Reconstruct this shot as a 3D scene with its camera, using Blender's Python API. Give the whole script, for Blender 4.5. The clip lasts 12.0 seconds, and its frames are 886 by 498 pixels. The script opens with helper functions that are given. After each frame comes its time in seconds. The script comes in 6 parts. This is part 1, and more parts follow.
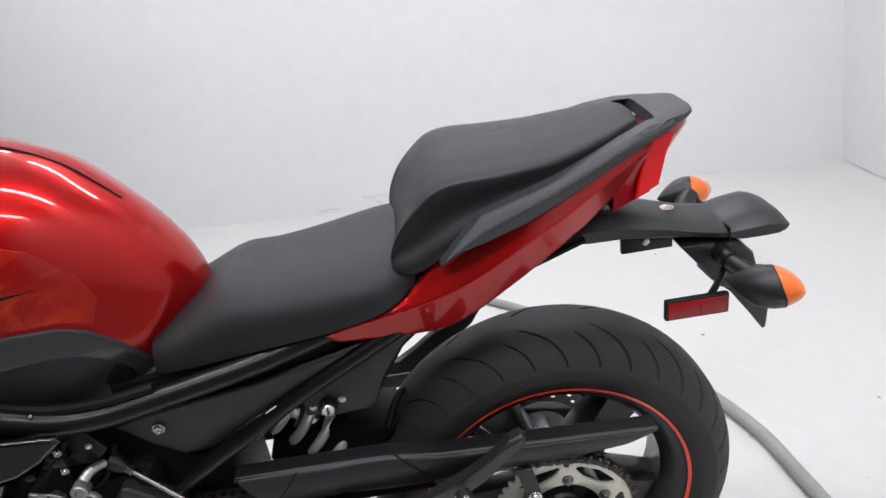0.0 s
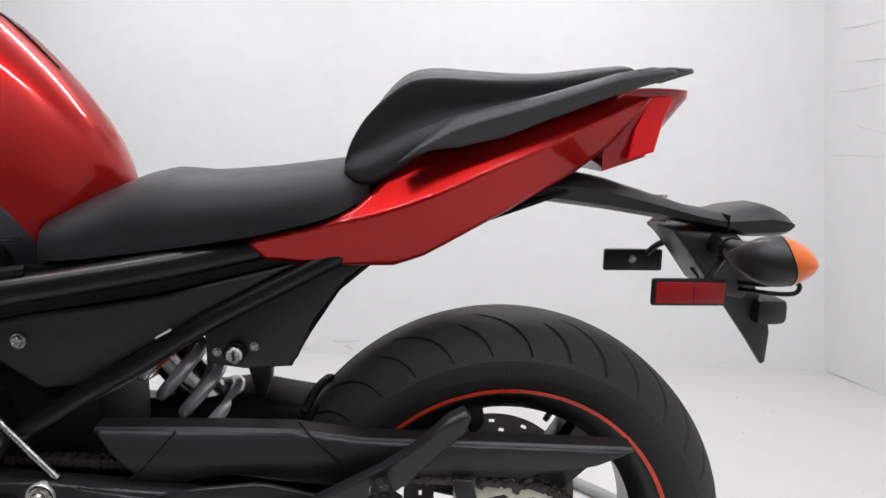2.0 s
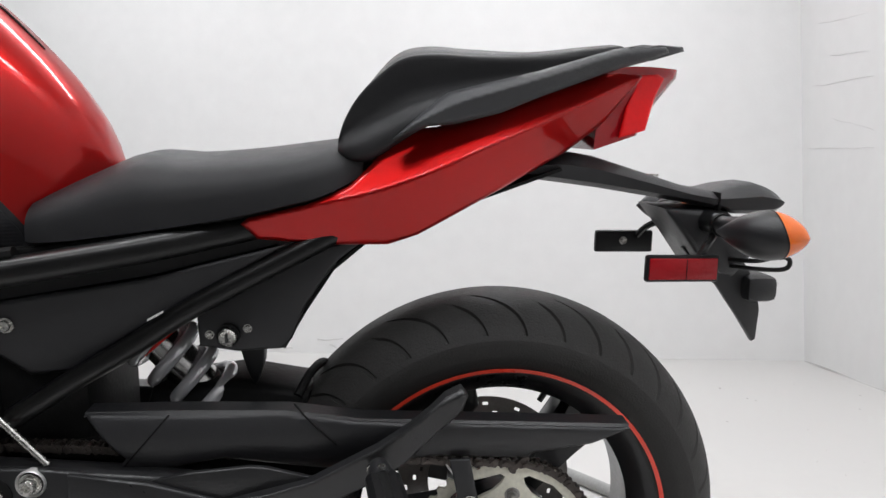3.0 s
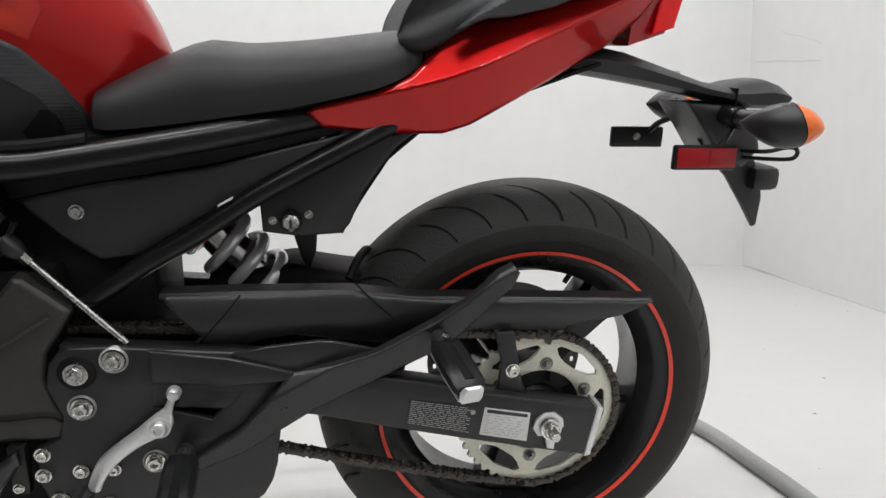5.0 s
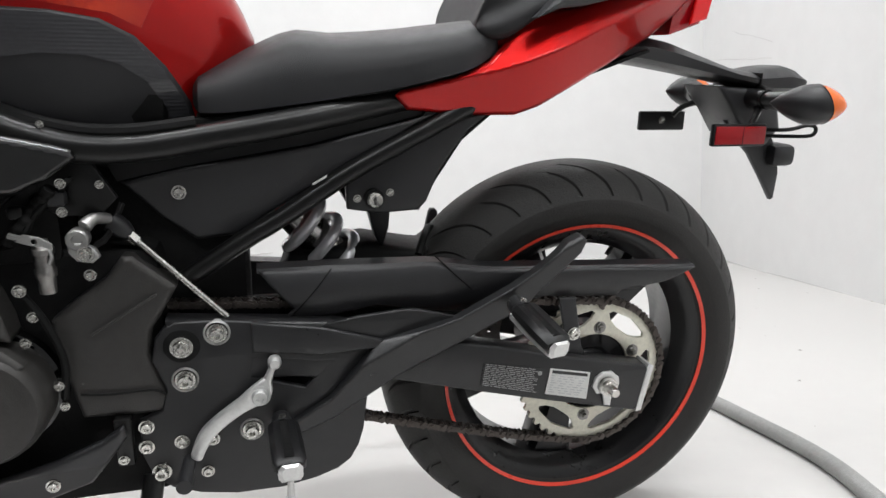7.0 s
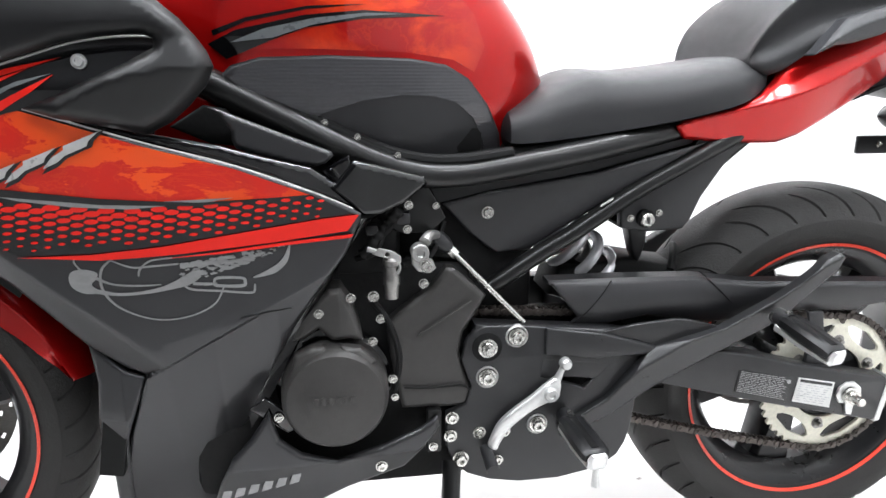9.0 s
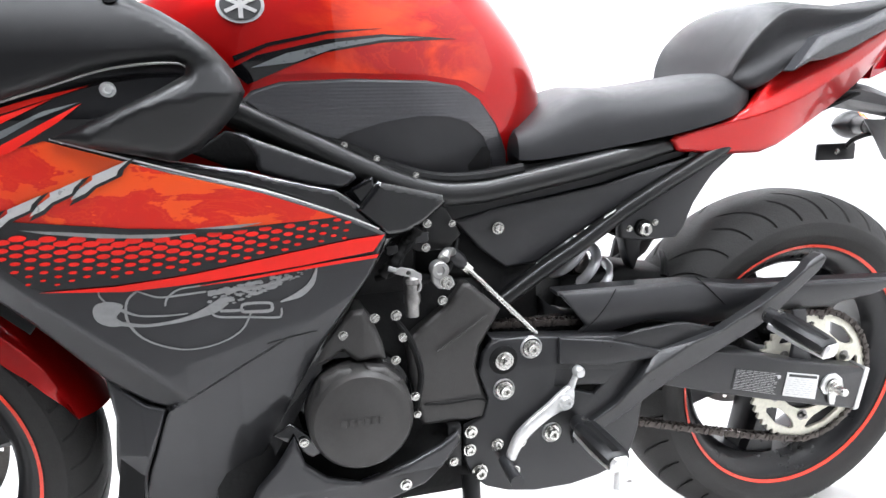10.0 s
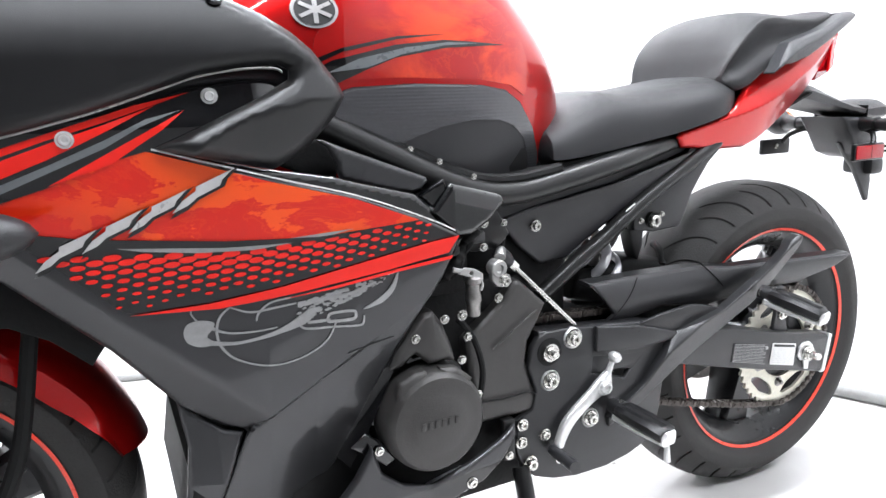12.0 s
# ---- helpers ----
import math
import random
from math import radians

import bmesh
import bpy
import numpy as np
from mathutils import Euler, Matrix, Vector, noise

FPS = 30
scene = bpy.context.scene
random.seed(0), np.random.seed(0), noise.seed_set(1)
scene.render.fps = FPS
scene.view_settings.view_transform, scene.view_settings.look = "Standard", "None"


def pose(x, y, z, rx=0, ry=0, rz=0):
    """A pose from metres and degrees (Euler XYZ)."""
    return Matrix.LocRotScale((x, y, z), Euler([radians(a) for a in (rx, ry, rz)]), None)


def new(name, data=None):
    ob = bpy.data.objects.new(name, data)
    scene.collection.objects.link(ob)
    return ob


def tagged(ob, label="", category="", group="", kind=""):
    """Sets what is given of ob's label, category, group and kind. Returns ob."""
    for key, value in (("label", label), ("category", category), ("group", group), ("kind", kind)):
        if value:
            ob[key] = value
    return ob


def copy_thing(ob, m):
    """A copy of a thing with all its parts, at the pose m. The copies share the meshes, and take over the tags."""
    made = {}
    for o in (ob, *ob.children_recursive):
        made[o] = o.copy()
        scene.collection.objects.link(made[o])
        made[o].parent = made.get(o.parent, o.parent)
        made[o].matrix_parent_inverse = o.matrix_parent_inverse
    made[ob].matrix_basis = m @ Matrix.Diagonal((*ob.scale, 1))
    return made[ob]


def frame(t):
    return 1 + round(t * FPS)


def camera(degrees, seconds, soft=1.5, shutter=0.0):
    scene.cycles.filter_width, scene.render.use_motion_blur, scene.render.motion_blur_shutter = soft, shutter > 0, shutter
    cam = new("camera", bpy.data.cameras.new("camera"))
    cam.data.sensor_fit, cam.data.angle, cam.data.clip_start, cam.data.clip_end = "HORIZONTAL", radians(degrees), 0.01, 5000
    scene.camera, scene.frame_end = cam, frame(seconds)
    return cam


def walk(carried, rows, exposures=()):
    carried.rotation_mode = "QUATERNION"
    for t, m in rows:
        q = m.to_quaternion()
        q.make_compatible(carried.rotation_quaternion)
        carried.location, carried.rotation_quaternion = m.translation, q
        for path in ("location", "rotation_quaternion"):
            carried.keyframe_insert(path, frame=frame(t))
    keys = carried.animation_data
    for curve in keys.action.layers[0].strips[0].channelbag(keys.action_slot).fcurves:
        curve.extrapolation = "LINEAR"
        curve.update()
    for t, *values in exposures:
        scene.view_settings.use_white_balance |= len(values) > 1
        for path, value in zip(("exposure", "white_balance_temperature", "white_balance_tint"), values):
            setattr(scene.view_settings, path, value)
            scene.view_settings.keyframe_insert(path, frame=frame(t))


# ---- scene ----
cam = camera(65.6, 12.0)
# seconds, eye x y z in metres, yaw, pitch, roll in degrees
ROWS = [
    (0, -0.1480, -1.0662, 1.0382, -0.89, -15.88, -8.65),
    (0.5, -0.1068, -1.0214, 0.8589, 0.94, -10.07, -4.55),
    (1, -0.1012, -1.0094, 0.7254, -0.17, -0.32, -1.46),
    (1.5, -0.1321, -0.9997, 0.6832, -0.93, 0.58, -0.51),
    (2, -0.1416, -0.9832, 0.6800, -3.66, 0.90, 0.54),
    (2.5, -0.1485, -0.9735, 0.6727, -4.06, 0.31, 0.63),
    (2.7, -0.1522, -0.9753, 0.6613, -4.44, 1.12, 0.30),
    (4.3, -0.2202, -1.0002, 0.6438, -8.10, -3.57, -0.64),
    (4.5, -0.2429, -1.0053, 0.6345, -8.24, -4.63, -0.60),
    (5, -0.3019, -1.0209, 0.6213, -10.31, -6.06, -0.32),
    (5.5, -0.3594, -1.0391, 0.6140, -12.55, -6.43, -0.83),
    (6, -0.4097, -1.0450, 0.6038, -14.24, -7.13, -1.56),
    (6.5, -0.4417, -1.0517, 0.6006, -15.64, -7.11, -2.02),
    (6.7, -0.4574, -1.0524, 0.5904, -15.59, -6.62, -1.78),
    (8.3, -0.6520, -1.0945, 0.5909, -9.57, -3.69, -0.18),
    (8.5, -0.6970, -1.0992, 0.5897, -9.76, -3.44, 0.27),
    (9, -0.7925, -1.0982, 0.6043, -9.26, -4.26, -1.39),
    (9.5, -0.8534, -1.0976, 0.6064, -11.79, -3.01, -2.75),
    (10, -0.9026, -1.0920, 0.6082, -14.72, -2.97, -3.46),
    (10.5, -0.9622, -1.0863, 0.6091, -17.71, -2.23, -4.44),
    (11, -1.0362, -1.0667, 0.6090, -20.90, -2.21, -4.50),
    (11.5, -1.1005, -1.0399, 0.6119, -23.53, -2.64, -5.77),
    (12, -1.1470, -1.0221, 0.6136, -25.79, -2.79, -6.46),
]
EXPOSURES = [(0, 0.04, 6350, 13), (0.9, 0.13, 6380, 13), (1.6, -0.06, 6480, 13), (2.7, -0.05, 6520, 12), (4.3, -0.12, 6620, 10), (5.6, 0.0, 6620, 10), (6.7, 0.08, 6600, 10), (8.3, 0.85, 6420, 10), (9.3, 1.27, 6330, 11), (10.5, 1.47, 6250, 12), (12, 1.42, 6250, 12)]
walk(cam, [(t, pose(x, y, z, 90 + p, 0, w) @ pose(0, 0, 0, 0, 0, r)) for t, x, y, z, w, p, r in ROWS], EXPOSURES)

import mathutils.geometry

# ---- world and lamps ----
world = bpy.data.worlds.new("room_air")
world.use_nodes = True
world.node_tree.nodes["Background"].inputs[0].default_value = (1.0, 0.98, 0.96, 1)
world.node_tree.nodes["Background"].inputs[1].default_value = 0.3
scene.world = world
CEILING = 4.0
TUBES = [(-2.0, -3.3), (0.5, -3.3), (-2.0, -0.9), (0.9, -0.9), (-2.6, 2.8), (0.4, 2.1)]
TUBE_WATTS = 57.0
for lx, ly in TUBES:
    lamp = bpy.data.lights.new("fluorescent_glow", "AREA")
    lamp.shape, lamp.size, lamp.size_y, lamp.energy, lamp.color = "RECTANGLE", 2.3, 0.24, TUBE_WATTS, (0.95, 0.975, 1.0)
    new("fluorescent_glow", lamp).matrix_world = pose(lx, ly, CEILING - 0.105)


# ---- materials ----
def material(name, colour, rough=0.5, metal=0.0, coat=0.0, spread=0.12, scale=30.0, bump=0.0, bump_scale=200.0, wear=0.0, per_object=0.0, spec=0.5, even=0.05, ribs=0.0):
    """A principled surface with two scales of variation in colour and gloss, and a fine relief."""
    m = bpy.data.materials.new(name)
    m.use_nodes = True
    nodes, links = m.node_tree.nodes, m.node_tree.links
    b = nodes["Principled BSDF"]
    b.inputs["Metallic"].default_value, b.inputs["Coat Weight"].default_value, b.inputs["Coat Roughness"].default_value = metal, coat, 0.025
    b.inputs["Specular IOR Level"].default_value = spec
    where = nodes.new("ShaderNodeTexCoord")
    big, fine = nodes.new("ShaderNodeTexNoise"), nodes.new("ShaderNodeTexNoise")
    big.inputs["Scale"].default_value, big.inputs["Detail"].default_value = scale * 0.2, 4
    fine.inputs["Scale"].default_value, fine.inputs["Detail"].default_value = scale * 3, 3
    for n in (big, fine):
        links.new(where.outputs["Object"], n.inputs["Vector"])
    mix = nodes.new("ShaderNodeMath")
    mix.operation = "MULTIPLY_ADD"
    links.new(fine.outputs["Fac"], mix.inputs[0])
    mix.inputs[1].default_value = 0.5
    half = nodes.new("ShaderNodeMath")
    half.operation = "MULTIPLY"
    half.inputs[1].default_value = 0.5
    links.new(big.outputs["Fac"], half.inputs[0])
    links.new(half.outputs[0], mix.inputs[2])
    ramp = nodes.new("ShaderNodeMapRange")
    ramp.inputs["From Min"].default_value, ramp.inputs["From Max"].default_value = 0.3, 0.7
    ramp.inputs["To Min"].default_value, ramp.inputs["To Max"].default_value = 1 - spread, 1 + spread
    links.new(mix.outputs[0], ramp.inputs["Value"])
    tone = nodes.new("ShaderNodeHueSaturation")
    tone.inputs["Color"].default_value = (*colour, 1)
    if per_object:
        info, more = nodes.new("ShaderNodeObjectInfo"), nodes.new("ShaderNodeMath")
        more.operation = "MULTIPLY_ADD"
        links.new(info.outputs["Random"], more.inputs[0])
        more.inputs[1].default_value = per_object
        links.new(ramp.outputs[0], more.inputs[2])
        links.new(more.outputs[0], tone.inputs["Value"])
    else:
        links.new(ramp.outputs[0], tone.inputs["Value"])
    links.new(tone.outputs[0], b.inputs["Base Color"])
    gloss = nodes.new("ShaderNodeMapRange")
    gloss.inputs["From Min"].default_value, gloss.inputs["From Max"].default_value = 0.3, 0.7
    gloss.inputs["To Min"].default_value, gloss.inputs["To Max"].default_value = max(rough - even - wear, 0.02), min(rough + even + wear, 1)
    links.new(mix.outputs[0], gloss.inputs["Value"])
    links.new(gloss.outputs[0], b.inputs["Roughness"])
    if bump:
        grain, relief = nodes.new("ShaderNodeTexNoise"), nodes.new("ShaderNodeBump")
        grain.inputs["Scale"].default_value, grain.inputs["Detail"].default_value = bump_scale, 4
        links.new(where.outputs["Object"], grain.inputs["Vector"])
        links.new(grain.outputs["Fac"], relief.inputs["Height"])
        relief.inputs["Strength"].default_value, relief.inputs["Distance"].default_value = bump, 0.002
        links.new(relief.outputs[0], b.inputs["Normal"])
    if ribs:
        band, ridge = nodes.new("ShaderNodeTexWave"), nodes.new("ShaderNodeBump")
        band.bands_direction, band.inputs["Scale"].default_value = "Z", 2 * math.pi / (20 * ribs)
        links.new(where.outputs["Object"], band.inputs["Vector"])
        links.new(band.outputs["Fac"], ridge.inputs["Height"])
        ridge.inputs["Strength"].default_value, ridge.inputs["Distance"].default_value = 0.35, 0.0008
        links.new(ridge.outputs[0], b.inputs["Normal"])
    return m


def speckled(name, colour, other, scale, low, high, rough, coat=1.0, metal=0.0, spec=0.5, middle=(0, 0, 0), reach=1.0):
    """Lacquer with ragged clouds of a second colour."""
    m = material(name, colour, rough, metal, coat, 0.04, 20, spec=spec, even=0.006)
    nodes, links = m.node_tree.nodes, m.node_tree.links
    b = nodes["Principled BSDF"]
    base = b.inputs["Base Color"].links[0].from_socket
    where = nodes["Texture Coordinate"]
    cloud, edge, blend, squash = nodes.new("ShaderNodeTexNoise"), nodes.new("ShaderNodeMapRange"), nodes.new("ShaderNodeMix"), nodes.new("ShaderNodeMapping")
    squash.inputs["Scale"].default_value = (0.6, 1.0, 1.5)
    links.new(where.outputs["Object"], squash.inputs["Vector"])
    links.new(squash.outputs[0], cloud.inputs["Vector"])
    cloud.inputs["Scale"].default_value, cloud.inputs["Detail"].default_value, cloud.inputs["Roughness"].default_value = scale, 7, 0.62
    edge.inputs["From Min"].default_value, edge.inputs["From Max"].default_value = low, high
    links.new(cloud.outputs["Fac"], edge.inputs["Value"])
    blend.data_type = "RGBA"
    line, both = nodes.new("ShaderNodeMath"), nodes.new("ShaderNodeMath")
    line.operation, line.inputs[1].default_value, line.inputs[2].default_value = "COMPARE", low - 0.03, 0.009
    links.new(cloud.outputs["Fac"], line.inputs[0])
    both.operation, both.use_clamp = "MULTIPLY_ADD", True
    links.new(line.outputs[0], both.inputs[0])
    both.inputs[1].default_value = 0.2
    links.new(edge.outputs[0], both.inputs[2])
    cloud.inputs["Distortion"].default_value = 0.5
    far, fade, amount = nodes.new("ShaderNodeVectorMath"), nodes.new("ShaderNodeMapRange"), nodes.new("ShaderNodeMath")
    far.operation, far.inputs[1].default_value = "DISTANCE", middle
    links.new(where.outputs["Object"], far.inputs[0])
    fade.inputs["From Min"].default_value, fade.inputs["From Max"].default_value = reach * 0.35, reach
    fade.inputs["To Min"].default_value, fade.inputs["To Max"].default_value = 1.0, 0.0
    links.new(far.outputs["Value"], fade.inputs["Value"])
    amount.operation = "MULTIPLY"
    links.new(both.outputs[0], amount.inputs[0])
    links.new(fade.outputs[0], amount.inputs[1])
    links.new(amount.outputs[0], blend.inputs["Factor"])
    links.new(base, blend.inputs["A"])
    blend.inputs["B"].default_value = (*other, 1)
    links.new(blend.outputs["Result"], b.inputs["Base Color"])
    return m


RED = material("red_metallic_lacquer", (0.41, 0.0035, 0.003), 0.30, 0.62, 0.6, 0.02, 30, spec=0.1, even=0.006)
RED_FLAME = speckled("red_lacquer_with_orange_flames", (0.68, 0.014, 0.004), (0.88, 0.085, 0.005), 13, 0.50, 0.515, 0.32, 0.8, 0.35, 0.2, (-1.00, -0.24, 0.39), 0.24)
TANK_FLAME = speckled("tank_lacquer_with_orange_flames", (0.40, 0.004, 0.003), (0.80, 0.055, 0.005), 9, 0.47, 0.60, 0.30, 0.85, 0.5, 0.2, (-0.72, -0.15, 0.535), 0.15)
RED_BAND = material("bright_red_decal", (0.74, 0.013, 0.006), 0.35, 0.0, 0.5, 0.05, 40, spec=0.2)
BLACK_GLOSS = material("gloss_black_lacquer", (0.003, 0.003, 0.0035), 0.10, 0.0, 1.0, 0.1, 30, spec=0.25)
GREY_FAIRING = material("charcoal_satin_lacquer", (0.032, 0.032, 0.034), 0.36, 0.45, 0.5, 0.06, 12, spec=0.3)
MATTE = material("matte_black_plastic", (0.0075, 0.0075, 0.008), 0.38, 0.0, 0.0, 0.12, 25, 0.06, 900, spec=0.4)
PLASTIC = material("grained_black_plastic", (0.017, 0.017, 0.0185), 0.40, 0.0, 0.0, 0.14, 30, 0.2, 700, spec=0.5)
SATIN = material("satin_black_frame_paint", (0.006, 0.006, 0.006), 0.33, 0.0, 0.1, 0.2, 30, 0.06, 400, spec=0.35)
CAST = material("black_painted_casting", (0.017, 0.017, 0.018), 0.36, 0.05, 0.0, 0.15, 40, 0.15, 500, 0.04, spec=0.5)
ENGINE = material("charcoal_engine_paint", (0.050, 0.048, 0.046), 0.42, 0.3, 0.0, 0.12, 40, 0.2, 600, 0.04, spec=0.4)
# near black for black parts, and painted shade in gaps and recesses
DARK = material("black_and_recess_shade", (0.005, 0.005, 0.005), 0.6, 0.0, 0.0, 0.3, 30, 0.3, 150, spec=0.2)
VINYL = material("grained_black_vinyl", (0.015, 0.015, 0.0165), 0.46, 0.0, 0.0, 0.12, 20, 0.35, 1100, 0.03, spec=0.4)
RAIL = material("dark_grey_grab_plastic", (0.042, 0.043, 0.046), 0.42, 0.0, 0.0, 0.1, 25, 0.3, 800, spec=0.4)
RUBBER = material("tyre_rubber", (0.030, 0.029, 0.028), 0.58, 0.0, 0.0, 0.18, 25, 0.4, 350, 0.05, spec=0.3)
RIM = material("black_wheel_paint", (0.007, 0.007, 0.008), 0.30, 0.0, 0.2, 0.2, 30, spec=0.35)
STRIPE = material("red_rim_tape", (0.88, 0.060, 0.028), 0.3, 0.0, 0.3, 0.06, 60)
STEEL = material("bright_zinc_steel", (0.62, 0.61, 0.58), 0.24, 1.0, 0.0, 0.15, 80, 0.1, 500, 0.06)
DULL = material("dull_steel", (0.30, 0.29, 0.28), 0.42, 1.0, 0.0, 0.25, 80, 0.2, 400, 0.08)
ALU = material("brushed_aluminium", (0.72, 0.72, 0.71), 0.38, 0.75, 0.0, 0.1, 90, 0.15, 500, 0.05)
SPROCKET = material("pale_sprocket_steel", (0.70, 0.68, 0.58), 0.45, 0.4, 0.0, 0.18, 60, 0.15, 400, 0.06)
CHAIN = material("oily_chain_steel", (0.062, 0.053, 0.048), 0.34, 0.75, 0.0, 0.35, 90, 0.3, 500, 0.1, 0.35)
AMBER = material("amber_lens", (0.85, 0.16, 0.012), 0.18, 0.0, 0.7, 0.05, 40)
LENS = material("red_lamp_lens", (0.46, 0.006, 0.012), 0.12, 0.0, 0.8, 0.08, 50, spec=0.3)
REFLECTOR = material("red_reflector", (0.34, 0.003, 0.008), 0.3, 0.0, 0.4, 0.15, 200, 0.3, 600, spec=0.25)
SILVER = material("silver_decal", (0.26, 0.26, 0.26), 0.35, 0.4, 0.3, 0.15, 60)
GREYBAND = material("grey_decal", (0.13, 0.14, 0.145), 0.3, 0.2, 0.4, 0.1, 40)
CHROME = material("silver_badge_paint", (0.52, 0.51, 0.50), 0.3, 0.35, 0.6, 0.1, 60)
PAPER = material("white_label", (0.72, 0.72, 0.70), 0.4, 0.0, 0.3, 0.05, 60)
FAINTPRINT = material("faint_grey_print", (0.46, 0.46, 0.48), 0.5)
CASTALU = material("cast_aluminium", (0.40, 0.395, 0.385), 0.40, 0.85, 0.0, 0.15, 80, 0.2, 400, 0.06)
INK = material("black_print", (0.03, 0.03, 0.03), 0.5)
PALEPRINT = material("pale_print", (0.36, 0.36, 0.36), 0.5)
WALL = material("white_wall_paint", (0.78, 0.775, 0.77), 0.6, 0.0, 0.0, 0.03, 3, 0.25, 60)
FLOOR = material("white_painted_concrete", (0.62, 0.608, 0.592), 0.38, 0.0, 0.0, 0.05, 5, 0.12, 40, 0.06)
# for walls out of view, dark to keep reflections and bounce low
DIMWALL = material("unseen_dark_wall", (0.035, 0.035, 0.037), 0.6, 0.0, 0.0, 0.1, 3, 0.25, 60)
# floor out of view, darkened to cut white reflections and bounce
DARKFLOOR = material("unseen_dark_floor", (0.15, 0.148, 0.145), 0.45, 0.0, 0.0, 0.12, 5, 0.2, 40, 0.06)
CEIL = material("white_ceiling", (0.75, 0.75, 0.74), 0.8, 0.0, 0.0, 0.03, 4)
HOSE = material("grey_rubber_hose", (0.30, 0.30, 0.29), 0.6, 0.0, 0.0, 0.15, 40, 0.4, 300)
LETTER_BLACK = material("black_wall_letter", (0.015, 0.015, 0.016), 0.4)
LETTER_RED = material("red_wall_letter", (0.60, 0.02, 0.04), 0.4)
TUBE = bpy.data.materials.new("fluorescent_tube")
TUBE.use_nodes = True
TUBE.node_tree.nodes["Principled BSDF"].inputs["Emission Color"].default_value = (0.95, 0.98, 1.0, 1)
TUBE.node_tree.nodes["Principled BSDF"].inputs["Emission Strength"].default_value = 4.0
lens_base = LENS.node_tree.nodes["Principled BSDF"]
lens_base.inputs["Transmission Weight"].default_value, lens_base.inputs["IOR"].default_value = 0.25, 1.25
HOUSING = material("white_lamp_housing", (0.75, 0.75, 0.74), 0.4)


# ---- mesh helpers ----
def shaded(me, angle=0.6):
    bm = bmesh.new()
    bm.from_mesh(me)
    bmesh.ops.remove_doubles(bm, verts=bm.verts, dist=1e-6)
    finish(bm, angle)
    bm.to_mesh(me)
    bm.free()
    return me


def finish(bm, angle=0.6):
    bm.normal_update()
    for f in bm.faces:
        f.smooth = True
    for e in bm.edges:
        e.smooth = len(e.link_faces) == 2 and e.calc_face_angle(0) < angle


ROOT_SHIFT = Vector((0.70, 0.0, 0.312))


def part(name, bm, mat, parent=None, label="", angle=0.6):
    """One mesh object from a bmesh or a ready mesh, under a thing or a part."""
    if isinstance(bm, bmesh.types.BMesh):
        finish(bm, angle)
        me = bpy.data.meshes.new(name)
        bm.to_mesh(me)
        bm.free()
    else:
        me = bm
    if not me.materials:
        me.materials.append(mat)
    ob = new(name, me)
    if parent is not None:
        ob.parent = parent
        if parent.type == "EMPTY":
            ob.location = ROOT_SHIFT
    return tagged(ob, label) if label else ob


def grid_mesh(rows, close_u=False, close_v=False, caps=False):
    """A bmesh skin over rows of points."""
    bm = bmesh.new()
    vs = [[bm.verts.new(p) for p in row] for row in rows]
    n, m = len(vs), len(vs[0])
    for i in range(n if close_u else n - 1):
        for j in range(m if close_v else m - 1):
            a, b, c, d = vs[i][j], vs[(i + 1) % n][j], vs[(i + 1) % n][(j + 1) % m], vs[i][(j + 1) % m]
            bm.faces.new((a, b, c, d))
    if caps:
        for row in (vs[0], vs[-1]):
            bm.faces.new(row)
    bmesh.ops.remove_doubles(bm, verts=bm.verts, dist=1e-6)
    bmesh.ops.recalc_face_normals(bm, faces=bm.faces)
    return bm


def lathe(profile, at=(0, 0, 0), turns=64, axis="y"):
    """A turned body; profile: (radius, distance along the axis)."""
    rows = []
    for k in range(turns):
        a = 2 * math.pi * k / turns
        rows.append([(r * math.cos(a), h, r * math.sin(a)) for r, h in profile])
    bm = grid_mesh(rows, close_u=True)
    bmesh.ops.translate(bm, verts=bm.verts, vec=at)
    return bm


def smooth_path(points, n=8, closed=False):
    """A Catmull-Rom line through points."""
    pts = [Vector(p) for p in points]
    out = []
    count = len(pts) if closed else len(pts) - 1
    for i in range(count):
        if closed:
            p0, p1, p2, p3 = pts[i - 1], pts[i], pts[(i + 1) % len(pts)], pts[(i + 2) % len(pts)]
        else:
            p0, p1, p2, p3 = pts[max(i - 1, 0)], pts[i], pts[i + 1], pts[min(i + 2, len(pts) - 1)]
        for k in range(n):
            t = k / n
            out.append(0.5 * (2 * p1 + (p2 - p0) * t + (2 * p0 - 5 * p1 + 4 * p2 - p3) * t * t + (3 * p1 - p0 - 3 * p2 + p3) * t ** 3))
    if not closed:
        out.append(pts[-1])
    return out


